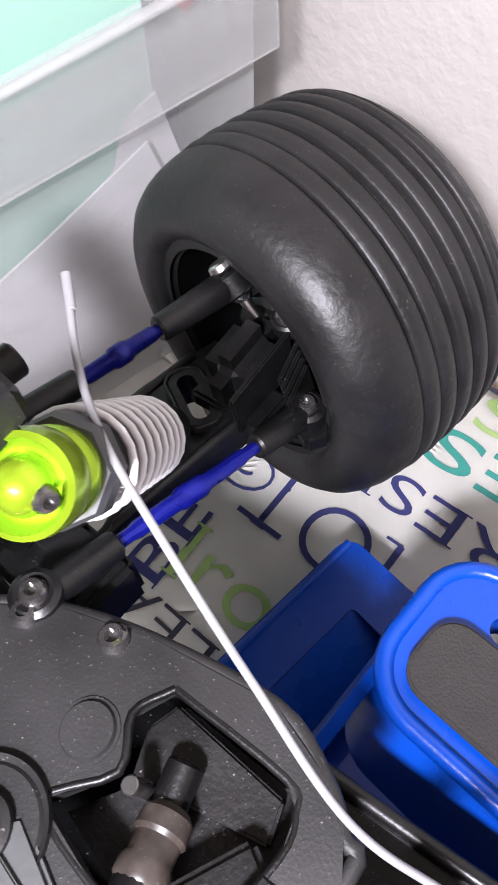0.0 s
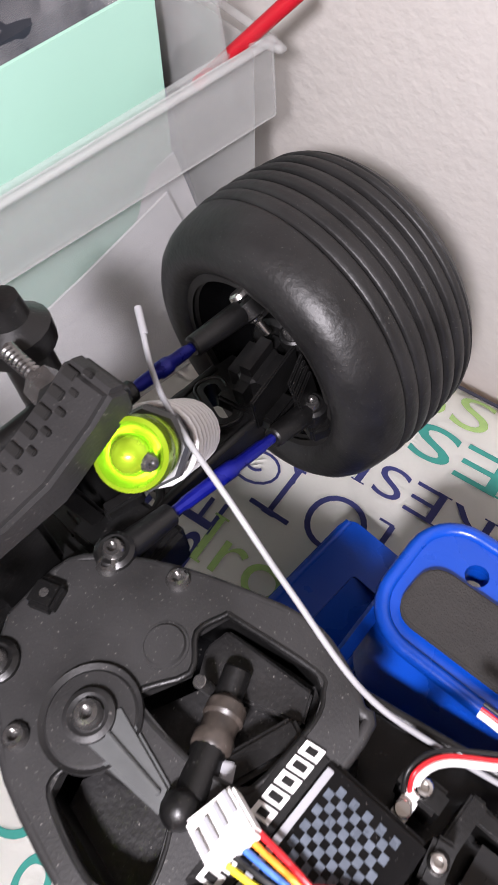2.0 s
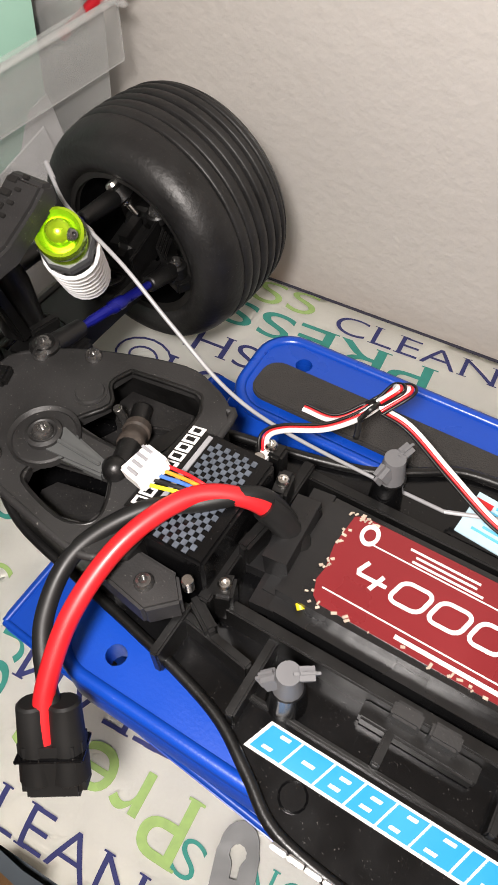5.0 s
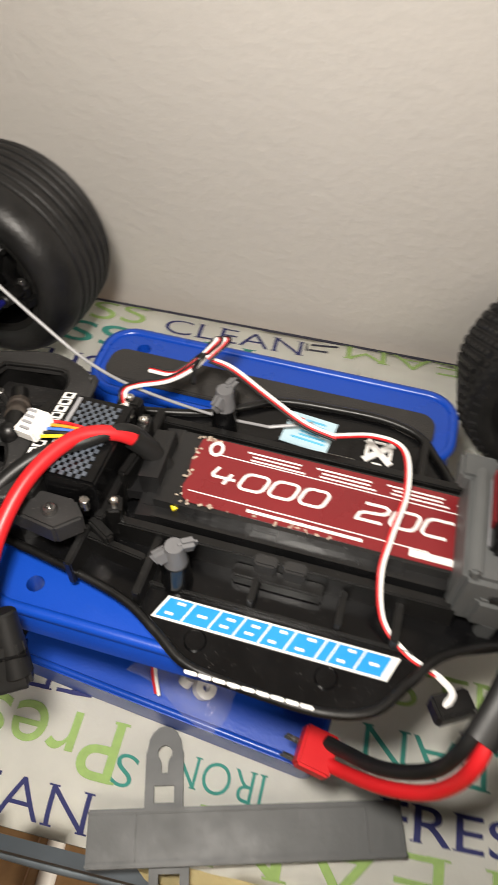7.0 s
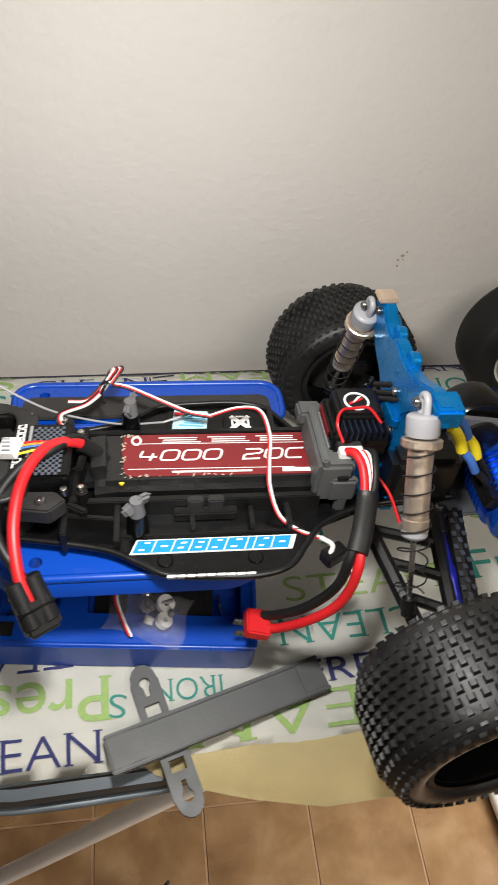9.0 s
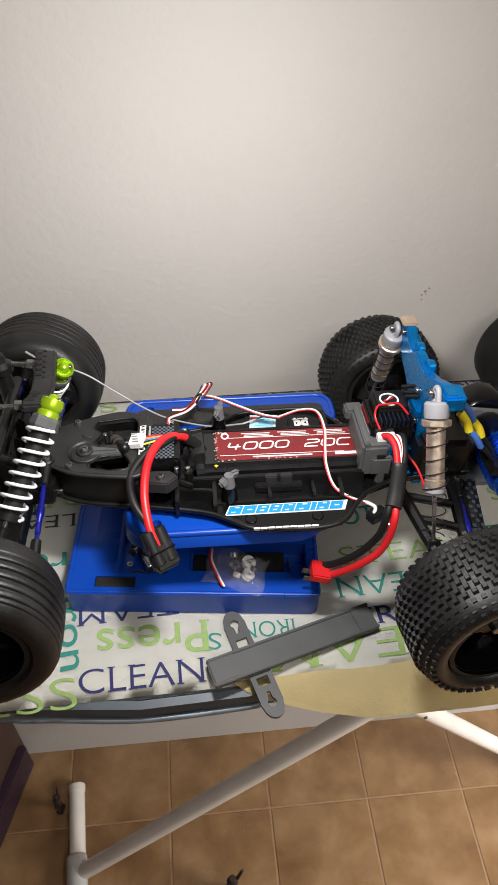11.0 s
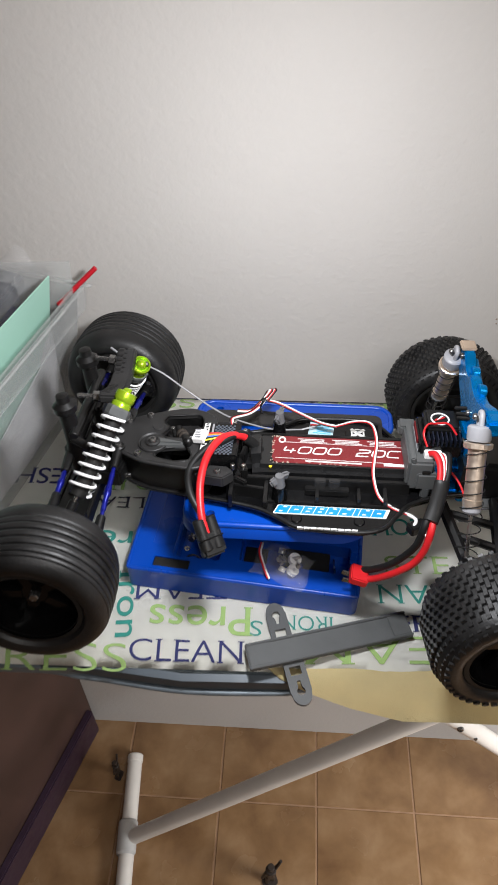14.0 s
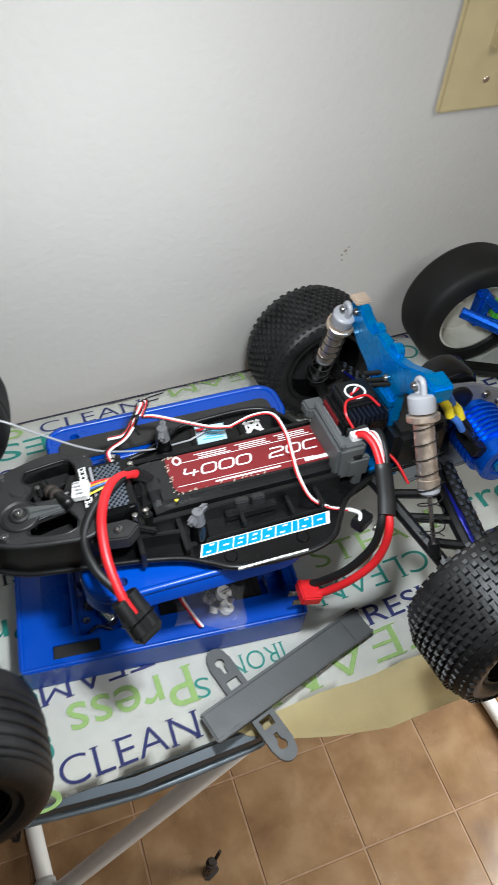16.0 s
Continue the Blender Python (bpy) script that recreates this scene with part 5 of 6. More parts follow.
# electronics
tray = tpart("esc_tray", box((0.0600, -0.0120, 0.0240), (0.020, 0.046, 0.028), w=0.002), "grey", truck, "grey plastic rear battery bracket")
tpart("tray_tab", box((0.0530, 0.0130, 0.0330), (0.014, 0.012, 0.009), w=0.0015), "grey", tray)
tpart("tray_lip", box((0.0535, -0.0120, 0.0385), (0.004, 0.044, 0.006), (0, -14, 0), w=0.001), "grey", tray)
tpart("tray_tab", box((0.0650, -0.0340, 0.0200), (0.016, 0.006, 0.016), w=0.0015), "grey", tray)
tpart("tray_foot", box((0.0660, -0.0340, 0.0060), (0.0065, 0.006, 0.016), w=0.001), "grey", tray)
tpart("tray_notch", box((0.0640, -0.0352, 0.0290), (0.006, 0.0016, 0.0035), w=0.0004), "wire_black", tray)
esc = tpart("speed_controller", box((0.0735, -0.0070, 0.0410), (0.032, 0.034, 0.013), w=0.0015), "gloss", truck, "black speed controller with a cooling fan")
tpart("esc_label", box((0.0572, -0.0040, 0.0425), (0.0006, 0.022, 0.0045), w=0.0001), "red_label", esc)
tpart("esc_side", box((0.0572, -0.0070, 0.0385), (0.0004, 0.028, 0.0008), w=0), "light_grey", esc)
fan = tpart("fan", box((0.0750, -0.0010, 0.0505), (0.025, 0.024, 0.008), w=0.002), "black", esc)
tpart("fan_ring", lathe([(0, 0.0060), (0, 0.0072), (0.0005, 0.0072), (0.0005, 0.0060)], along((0.0738, -0.0020, 0.0546), (0.0738, -0.0020, 1)), 28, closed=True), "white", fan)
tpart("fan_mark", prism([(0.0690, -0.0050), (0.0770, -0.0010), (0.0785, 0.0010), (0.0700, -0.0025)], 0.0546, 0.0550, 0), "red", fan)
tpart("fan_mark", prism([(0.0710, -0.0035), (0.0730, -0.0025), (0.0775, 0.0020), (0.0750, 0.0015)], 0.0546, 0.0551, 0), "white", fan)
for k in range(8):
    tpart("heat_fin", box((0.0640 + 0.0033 * k, -0.0190, 0.0490), (0.0011, 0.010, 0.007), w=0.0002), "fin_dark", esc)
tpart("plug", box((0.0680, -0.0265, 0.0400), (0.013, 0.006, 0.005), w=0.0006), "white", esc)
tpart("fan_wire", cord([(0.072, -0.007, 0.0540), (0.064, -0.010, 0.0555), (0.060, -0.018, 0.0530), (0.063, -0.025, 0.0460)], 0.0009, 6), "red", esc)
tpart("fan_wire", cord([(0.070, -0.008, 0.0550), (0.079, -0.009, 0.0560), (0.085, -0.017, 0.0520)], 0.0009, 6), "red", esc)
shrink = [(0.0722, -0.0515, 0.0362), (0.0712, -0.0560, 0.0340), (0.0665, -0.0700, 0.0290), (0.0620, -0.0810, 0.0245)]
for c, r, x0, dx in (("red", 0.0025, 0.0655, -0.003), ("white", 0.0013, 0.0690, 0.0), ("red", 0.0011, 0.0705, 0.001), ("white", 0.0011, 0.0722, 0.002), ("wire_black", 0.0022, 0.0755, 0.004)):
    tpart("power_wire", cord([(x0, -0.0270, 0.0410), (x0 + 0.003, -0.0310, 0.0440), (0.0740 + dx, -0.0385, 0.0425), (0.0735 + dx * 0.8, -0.0470, 0.0385), (0.0718 + dx * 0.6, -0.0540, 0.0350)], r, 10), c, truck)
tpart("power_wire", cord([(0.0800, -0.028, 0.030), (0.090, -0.040, 0.022), (0.096, -0.052, 0.010)], 0.0009, 8), "red", truck)
tpart("heat_shrink", cord(shrink, 0.0056, 14, flat=0.6), "wire_black", truck, "black heat-shrink sleeve")
tpart("power_wire", cord([(0.0650, -0.0770, 0.0250), (0.0632, -0.0850, 0.0170), (0.0610, -0.0880, 0.0020), (0.0550, -0.0890, -0.0130), (0.0430, -0.0870, -0.0280), (0.0310, -0.0820, -0.0420), (0.0230, -0.0790, -0.0470)], 0.0027, 12), "red", truck, "thick red power lead")
tpart("power_wire", cord([(0.0610, -0.0770, 0.0260), (0.0580, -0.0830, 0.0180), (0.0555, -0.0850, 0.0040), (0.0490, -0.0850, -0.0090), (0.0400, -0.0820, -0.0240), (0.0300, -0.0760, -0.0380), (0.0230, -0.0725, -0.0440)], 0.0027, 12), "wire_black", truck, "thick black power lead")
tpl = tpart("red_plug", box((0.0195, -0.0765, -0.0460), (0.014, 0.016, 0.0075), (0, 14, -6), w=0.001), "red", truck, "red two-pin power plug")
for dy in (-0.0045, 0.0025):
    tpart("pin", box((0.0100, -0.0760 + dy, -0.0480), (0.007, 0.0012, 0.0045), (0, 14, -6), w=0.0002), "dark_steel", tpl)

T = T_FRONT
rx = tpart("receiver", box((-0.0110, 0.0345, 0.0075), (0.033, 0.021, 0.0060), w=0.0010), "gloss", truck, "small black receiver with a pale blue sticker")
stk = tpart("rx_sticker", box((-0.0135, 0.0350, 0.0107), (0.0210, 0.0180, 0.0006), (0, 0, -6), w=0), "pale_sticker", rx, "pale printed sticker")
tpart("bar", box((-0.0200, 0.0405, 0.0112), (0.0060, 0.0032, 0.0004), (0, 0, -6), w=0), "red", stk)
for k in range(6):
    tpart("bar", box((-0.0130 + 0.0016 * (k % 2), 0.0298 + 0.0022 * k, 0.0112), (0.0150 - 0.0030 * (k % 3), 0.0008, 0.0004), (0, 0, -6), w=0), "cyan_print", stk)
for k in range(7):
    tpart("pin", box((-0.0060 + 0.0022 * k, 0.0245, 0.0110), (0.0010, 0.0016, 0.0010), w=0), "steel", rx)
xb = tpart("radio_box", box((0.0175, 0.0330, 0.0070), (0.020, 0.020, 0.0050), w=0.001), "gloss", truck, "black box with a white cross mark")
for a in (45, -45):
    tpart("bar", box((0.0175, 0.0335, 0.0097), (0.0160, 0.0030, 0.0004), (0, 0, a), w=0), "white", xb)
for dx, dy, sx, sy in ((-0.0050, 0, 0.0014, 0.0060), (0.0050, 0, 0.0014, 0.0060), (0, -0.0078, 0.0040, 0.0030), (0, 0.0052, 0.0050, 0.0013)):
    tpart("bar", box((0.0175 + dx, 0.0335 + dy, 0.0098), (sx, sy, 0.0004), w=0), "white", xb)


def wing_nut(x, y, z0, z1, turn):
    p = tpart("post", lathe([(0, 0), (0, 0.0062), (0.003, 0.0058), (z1 - z0 - 0.010, 0.0050), (z1 - z0 - 0.010, 0)], along((x, y, z0), (x, y, 1)), 20), "gloss", truck)
    bm = lathe([(z1 - z0 - 0.0105, 0), (z1 - z0 - 0.0105, 0.0046), (z1 - z0 - 0.006, 0.0040), (z1 - z0, 0.0034), (z1 - z0, 0)], along((x, y, z0), (x, y, 1)), 16)
    for s in (-1, 1):
        box((x + s * 0.0046 * math.cos(radians(turn)), y + s * 0.0046 * math.sin(radians(turn)), z1 - 0.0030 + s * 0.0012), (0.0072, 0.0038, 0.0075), (s * 14, s * 16 - 10, turn), w=0.0015, into=bm)
    tpart("wing_nut", bm, "nut_grey", p, "grey plastic thumb nut")


wing_nut(-0.0490, 0.0260, 0.006, 0.0350, 75)
wing_nut(-0.0450, -0.0470, 0.006, 0.0300, 35)

# servo lead: white, red and black strands side by side


def ribbon(pts, r, cols, parent, spread=(0, 0, 1)):
    path = spline(pts, 10)
    for k, c in enumerate(cols):
        off = (k - (len(cols) - 1) / 2) * 2 * r
        out = []
        for i, p in enumerate(path):
            d = (path[min(i + 1, len(path) - 1)] - path[max(i - 1, 0)]).normalized()
            s = d.cross(Vector(spread)).normalized()
            out.append(p + s * off)
        tpart("lead_strand", sweep(out, r * (1.35 if c == "white" else 0.85), 7), c, parent)


lead = thing("servo_lead", (-0.06, 0.06, 1.05), "red, white and black servo lead looped and tied", "wire")
ribbon([(-0.0865, 0.0090, 0.0300), (-0.0880, 0.0130, 0.0350), (-0.0850, 0.0200, 0.0330), (-0.0740, 0.0290, 0.0310), (-0.0650, 0.0400, 0.0330), (-0.0600, 0.0480, 0.0400), (-0.0570, 0.0440, 0.0440), (-0.0620, 0.0400, 0.0380)], 0.00062, ("wire_black", "red", "white"), lead)
ribbon([(-0.0850, 0.0340, 0.0290), (-0.0740, 0.0350, 0.0290), (-0.0660, 0.0420, 0.0330), (-0.0580, 0.0500, 0.0390), (-0.0540, 0.0460, 0.0430), (-0.0600, 0.0380, 0.0380)], 0.00062, ("wire_black", "red", "white"), lead)
ribbon([(-0.0600, 0.0400, 0.0360), (-0.0500, 0.0400, 0.0330), (-0.0330, 0.0330, 0.0290), (-0.0150, 0.0260, 0.0250), (-0.0010, 0.0240, 0.0230)], 0.00062, ("white", "red", "wire_black"), lead)
ribbon([(-0.0020, 0.0250, 0.0230), (0.0140, 0.0235, 0.0300), (0.0260, 0.0170, 0.0330), (0.0300, 0.0020, 0.0280), (0.0275, -0.0180, 0.0250), (0.0265, -0.0320, 0.0210), (0.0310, -0.0440, 0.0110), (0.0410, -0.0520, 0.0070), (0.0540, -0.0560, 0.0040)], 0.00062, ("white", "red"), lead)
tpart("cable_tie", cord([(-0.0660, 0.0360, 0.0320), (-0.0630, 0.0360, 0.0390), (-0.0620, 0.0420, 0.0370), (-0.0670, 0.0420, 0.0320), (-0.0640, 0.0300, 0.0300)], 0.0010, 6), "wire_black", lead)
tpart("lead_plug", box((-0.0860, 0.0070, 0.0285), (0.0035, 0.0080, 0.006), w=0.0005), "white", lead)
tpart("lead_end", cord([(0.0530, -0.0555, 0.0045), (0.0590, -0.0600, 0.0030), (0.0560, -0.0660, 0.0000)], 0.0014, 8), "white", lead)
sw = tpart("switch_box", box((0.0600, -0.0625, -0.0020), (0.014, 0.009, 0.008), (0, 0, 30), w=0.001), "black", truck, "small black power switch")
tpart("bolt", rod((0.066, -0.068, -0.004), (0.070, -0.073, -0.006), 0.0024), "steel", sw)

ant = thing("antenna_tube", (-0.1, 0.03, 1.07), "thin grey antenna tube bent over the front", "antenna")
tpart("tube", cord([(-0.030, 0.0290, 0.0150), (-0.056, 0.0305, 0.0130), (-0.086, 0.0215, 0.0290), (-0.104, 0.0165, 0.0440), (-0.125, 0.0190, 0.0590), (-0.143, 0.0220, 0.0720), (-0.160, 0.0260, 0.0780), (-0.174, 0.0320, 0.0785), (-0.1855, 0.0395, 0.0810)], 0.0007, 8), "wire_grey", ant)
tpart("tip", rod((-0.1830, 0.0380, 0.0803), (-0.1890, 0.0420, 0.0820), 0.0009), "wire_grey", ant)
tpart("wire", cord([(-0.030, 0.0290, 0.0150), (-0.012, 0.0340, 0.0180)], 0.0008, 6), "wire_grey", ant)

# ---------- battery ----------
battery = thing("battery_pack", (0, 0.004, 1.035), "black hard-case battery pack with a worn red label", "battery")
tpart("case", box((0.0035, -0.0080, 0.0130), (0.139, 0.0440, 0.0190), w=0.0045, seg=4), "wrap", battery)
tpart("end_wrap", box((-0.0645, -0.0080, 0.0150), (0.029, 0.0450, 0.0260), (0, -6, 3), w=0.0105, seg=6), "wrap", battery, "shiny shrink-wrapped end")
lb = [(-0.0512, -0.0215), (-0.0490, -0.0232), (0.0710, -0.0245), (0.0710, 0.0090), (-0.0500, 0.0095), (-0.0525, 0.0080), (-0.0535, -0.004), (-0.0522, -0.012), (-0.0528, -0.0165)]
label = tpart("label", prism(lb, 0.0224, 0.0229, 0), "red_label", battery, "dark red printed label with torn corners")
ZL = 0.0232


def squared_numerals(text, x0, y0, width, height, gap, stroke):
    """Wide squared italics, each sign a ribbon along its own strokes."""
    q = 0.26
    turn = lambda cx, cy, a: [(cx + q * math.cos(radians(a + 22.5 * k)), cy + 1.15 * q * math.sin(radians(a + 22.5 * k))) for k in range(5)]
    e = 1.15 * q
    oval = turn(1 - q, e, -90) + turn(1 - q, 1 - e, 0) + turn(q, 1 - e, 90) + turn(q, e, 180)
    oval.append(oval[0])
    signs = {"0": [oval], "4": [[(0.06, 1), (0.0, 0.52), (0.08, 0.38), (1.0, 0.38)], [(0.72, 0.72), (0.66, 0.0)]],
             "2": [[(0.0, 1), (0.82, 1), (1, 0.86), (1, 0.66), (0.85, 0.54), (0.15, 0.46), (0, 0.34), (0, 0), (1, 0)]],
             "C": [[(1, 1)] + turn(q, 1 - e, 90) + turn(q, e, 180) + [(1, 0)]], "1": [[(0.2, 1), (0.2, 0)]], "V": [[(0, 1), (0.45, 0), (1, 1)]], ".": [[(0.1, 0), (0.25, 0)]]}
    x = x0
    for ch in text:
        bm = bmnew()
        w = width * {"1": 0.35, ".": 0.3}.get(ch, 1.0)
        for line in signs[ch]:
            pts = [Vector((x + w * u + 0.30 * height * v, y0 + height * v, 0)) for u, v in line]
            closed = line[0] == line[-1]
            left, right = [], []
            for i, p in enumerate(pts):
                a = pts[i - 1] if i else (pts[-2] if closed else p)
                c = pts[i + 1] if i + 1 < len(pts) else (pts[1] if closed else p)
                d1, d2 = (p - a), (c - p)
                d1 = d1.normalized() if d1.length > 0 else d2.normalized()
                d2 = d2.normalized() if d2.length > 0 else d1
                t = (d1 + d2).normalized()
                k = Vector((-t.y, t.x, 0)) * (stroke / 2 / max(0.5, t.dot(d2)))
                left.append(bm.verts.new((p + k).to_tuple()[:2] + (ZL,)))
                right.append(bm.verts.new((p - k).to_tuple()[:2] + (ZL,)))
            for i in range(len(pts) - 1):
                bm.faces.new((right[i], right[i + 1], left[i + 1], left[i]))
        tpart("lettering", bm, "white", label)
        x += w + gap


squared_numerals("4000", -0.0445, -0.0118, 0.0095, 0.0078, 0.0024, 0.0013)
squared_numerals("20C", 0.0140, -0.0122, 0.0095, 0.0078, 0.0024, 0.0013)
squared_numerals("11.1V", 0.0500, 0.0040, 0.0026, 0.0036, 0.0011, 0.0006)
for x, y, sx, sy in ((0.008, 0.0010, 0.106, 0.0004), (-0.004, -0.0188, 0.092, 0.0004)):
    tpart("rule", box((x, y, ZL), (sx, sy, 0.0002), (0, 0, -0.8), w=0), "white", label)
for x, n in ((-0.022, 3), (0.006, 3), (0.034, 3)):
    for k in range(n):
        tpart("small_print", box((x + 0.001 * k, 0.0062 - 0.0018 * k, ZL), (0.022 - 0.003 * (k % 2), 0.0007, 0.0002), (0, 0, -0.8), w=0), "white", label, "")
tpart("web_bar", box((-0.004, -0.0212, ZL), (0.044, 0.0013, 0.0002), (0, 0, -0.8), w=0), "white", label)
tpart("brand_bar", box((0.046, -0.0215, ZL), (0.022, 0.0030, 0.0002), (0, 0, -0.8), w=0), "white", label)
tpart("ring_mark", lathe([(0, 0.0018), (0, 0.0030), (0.0002, 0.0030), (0.0002, 0.0018)], along((-0.0455, 0.0042, ZL), (-0.0455, 0.0042, 1)) @ Matrix.Diagonal((1, 1.3, 1, 1)), 20, closed=True), "white", label)
random.seed(5)
tb = bmnew()
for k in range(54):
    side = k % 3
    if side == 0:
        x, y = -0.0527 + random.uniform(-0.0012, 0.0012), random.uniform(-0.0225, 0.0085)
    elif side == 1:
        x, y = random.uniform(-0.053, 0.012), -0.0231 - 0.00001 * k + random.uniform(-0.0008, 0.0008)
    else:
        x, y = -0.050 + random.uniform(-0.004, 0.008) * (k % 2), 0.0090 + random.uniform(-0.001, 0.001)
    box((x, y, 0.0230), (random.uniform(0.0005, 0.0018), random.uniform(0.0003, 0.0009), 0.0003), (random.uniform(-14, 14), random.uniform(-14, 14), random.uniform(0, 90)), w=0, into=tb)
tpart("torn_edge", tb, "torn", label, "frayed pale paper edge")
tpart("wire_stub", cord([(-0.0545, -0.0240, 0.0205), (-0.0525, -0.0260, 0.0195)], 0.0013, 8), "yellow_wire", battery)
tpart("red_wire", cord([(-0.0600, -0.0080, 0.0150), (-0.0680, -0.0085, 0.0285), (-0.0790, -0.0120, 0.0390), (-0.0920, -0.0220, 0.0430), (-0.1005, -0.0420, 0.0410), (-0.1030, -0.0640, 0.0330), (-0.1005, -0.0820, 0.0210), (-0.0965, -0.0900, 0.0120), (-0.0935, -0.0935, 0.0060)], 0.0030, 14), "red", battery, "thick red silicone lead")
tpart("lead_sleeve", cord([(-0.0745, -0.0100, 0.0355), (-0.0690, -0.0088, 0.0295), (-0.0640, -0.0082, 0.0220), (-0.0600, -0.0080, 0.0150)], 0.0042, 12), "wire_black", battery)
tpart("black_wire", cord([(-0.0600, -0.0040, 0.0150), (-0.0680, -0.0050, 0.0260), (-0.0770, -0.0090, 0.0385), (-0.0890, -0.0210, 0.0410), (-0.1030, -0.0320, 0.0400), (-0.1130, -0.0500, 0.0350), (-0.1105, -0.0680, 0.0290), (-0.1020, -0.0800, 0.0210), (-0.0930, -0.0880, 0.0120)], 0.0028, 14), "wire_black", battery, "thick black silicone lead")
pm = along((-0.0975, -0.0860, 0.0150), (-0.0885, -0.1000, -0.0060))
bm = box((0.0150, 0, 0), (0.0195, 0.0180, 0.0100), w=0.0020, seg=3)
bmesh.ops.transform(bm, matrix=pm, verts=bm.verts)
plug = tpart("connector", bm, "wire_black", battery, "black taped power connector")
for dy in (-0.0043, 0.0043):
    tpart("sleeve", rod(pm @ Vector((-0.004, dy, 0)), pm @ Vector((0.020, dy, 0.0006)), 0.0046, 0.0056), "wire_black", plug)
bm = box((0.0110, 0, 0), (0.0012, 0.0188, 0.0120), w=0.0003)
bmesh.ops.transform(bm, matrix=pm, verts=bm.verts)
tpart("band", bm, "gloss", plug)
bal = tpart("balance_plug", box((-0.1085, -0.0205, 0.0435), (0.0098, 0.0112, 0.0056), (8, -12, -15), w=0.0007), "white", battery, "white balance plug")
for k in range(4):
    tpart("groove", box((-0.1095 - 0.0003 * k, -0.0250 + 0.0028 * k, 0.0467), (0.0045, 0.0009, 0.0006), (8, -12, -15), w=0), "light_grey", bal)
for k, c in enumerate(("red", "orange", "blue_wire", "wire_black", "yellow_wire")):
    y = -0.0165 - 0.0020 * k
    tpart("balance_wire", cord([(-0.1040, y, 0.0430), (-0.0960, y + 0.0004 * k, 0.0440), (-0.0880, -0.0165 - 0.0009 * k, 0.0432), (-0.0805, -0.0128 - 0.0004 * k, 0.0378), (-0.0735, -0.0094 - 0.0001 * k, 0.0335)], 0.00065, 6), c, battery)

# ---------- loose things on the board ----------
strap = thing("battery_strap", (-0.03, -0.11, BZ), "dark grey plastic hold-down bar with slotted ends", "hold-down strap")
kx = pose(-0.0090, -0.1060, BZ + 0.0045, 0, 0, 11.8)


def kpart(name, bm, mat, label=""):
    bmesh.ops.transform(bm, matrix=kx, verts=bm.verts)
    return part(name, bm, mat, strap, label)


kpart("bar", box((0, 0, 0.0022), (0.136, 0.0225, 0.0036), w=0.0008), "grey")
kpart("bar_lip", box((0, 0.0100, 0.0045), (0.136, 0.0022, 0.0026), w=0.0006), "grey")
kpart("bar_lip", box((0, -0.0100, 0.0045), (0.136, 0.0022, 0.0026), w=0.0006), "grey")
kpart("end_pad", box((-0.0570, 0, 0.0045), (0.020, 0.0180, 0.0014), w=0.0004), "grey")
kpart("end_pad", box((0.0590, 0, 0.0045), (0.014, 0.0180, 0.0014), w=0.0004), "grey")


def tab(x0, s):
    """A rounded tab with a keyhole and a square window, from the bar outwards."""
    o = [(x0 - 0.0085, s * 0.0100), (x0 + 0.0085, s * 0.0100), (x0 + 0.0085, s * 0.034)] + [(x0 + 0.0078 * math.cos(a), s * (0.0360 + 0.0095 * math.sin(a))) for a in [math.pi * k / 8 for k in range(9)]] + [(x0 - 0.0085, s * 0.034)]
    w1 = [(x0 - 0.0045, s * 0.0135), (x0 + 0.0045, s * 0.0135), (x0 + 0.0045, s * 0.0205), (x0 - 0.0045, s * 0.0205)]
    w2 = [(x0 - 0.0014, s * 0.0255), (x0 + 0.0014, s * 0.0255), (x0 + 0.0016, s * 0.0300)] + [(x0 + 0.0034 * math.cos(a), s * (0.0340 + 0.0034 * math.sin(a))) for a in [-0.9 + (math.pi + 1.8) * k / 8 for k in range(9)]] + [(x0 - 0.0016, s * 0.0300)]
    return plate(o, [w1, w2], -0.0030, -0.0002)


kpart("slotted_tab", tab(-0.0360, 1), "grey")
kpart("slotted_tab", tab(-0.0330, -1), "grey")

bag = thing("parts_bag", (-0.047, -0.055, 0.957), "small clear zip bag of white and steel parts", "plastic bag")
bb = bmnew()
gx = []
for i in range(17):
    row = []
    for j in range(13):
        u, v = i / 16, j / 12
        puff = math.sin(math.pi * u) * math.sin(math.pi * v)
        row.append(bb.verts.new((-0.024 + 0.048 * u + 0.0015 * math.sin(7 * v), -0.017 + 0.034 * v + 0.002 * math.sin(6 * u), 0.013 * puff ** 0.6 + 0.0035 * noise.noise(Vector((u * 7, v * 7, 1))))))
    gx.append(row)
for i in range(16):
    for j in range(12):
        bb.faces.new((gx[i][j], gx[i + 1][j], gx[i + 1][j + 1], gx[i][j + 1]))
smooth(bb, 25)
bgm = pose(-0.045, -0.047, 0.9585, 0, 0, -24)
bmesh.ops.transform(bb, matrix=bgm, verts=bb.verts)
part("film", bb, "bag", bag)
for dx, c in ((0.0, "red"), (0.0016, "white")):
    seal = cord([(-0.024 + dx, 0.012, 0.004), (-0.021 + dx, 0.0, 0.007), (-0.013 + dx, -0.0110, 0.006), (-0.006 + dx, -0.0180, 0.002)], 0.0008, 6)
    bmesh.ops.transform(seal, matrix=bgm, verts=seal.verts)
    part("seal", seal, c, bag, "red and white zip seal")
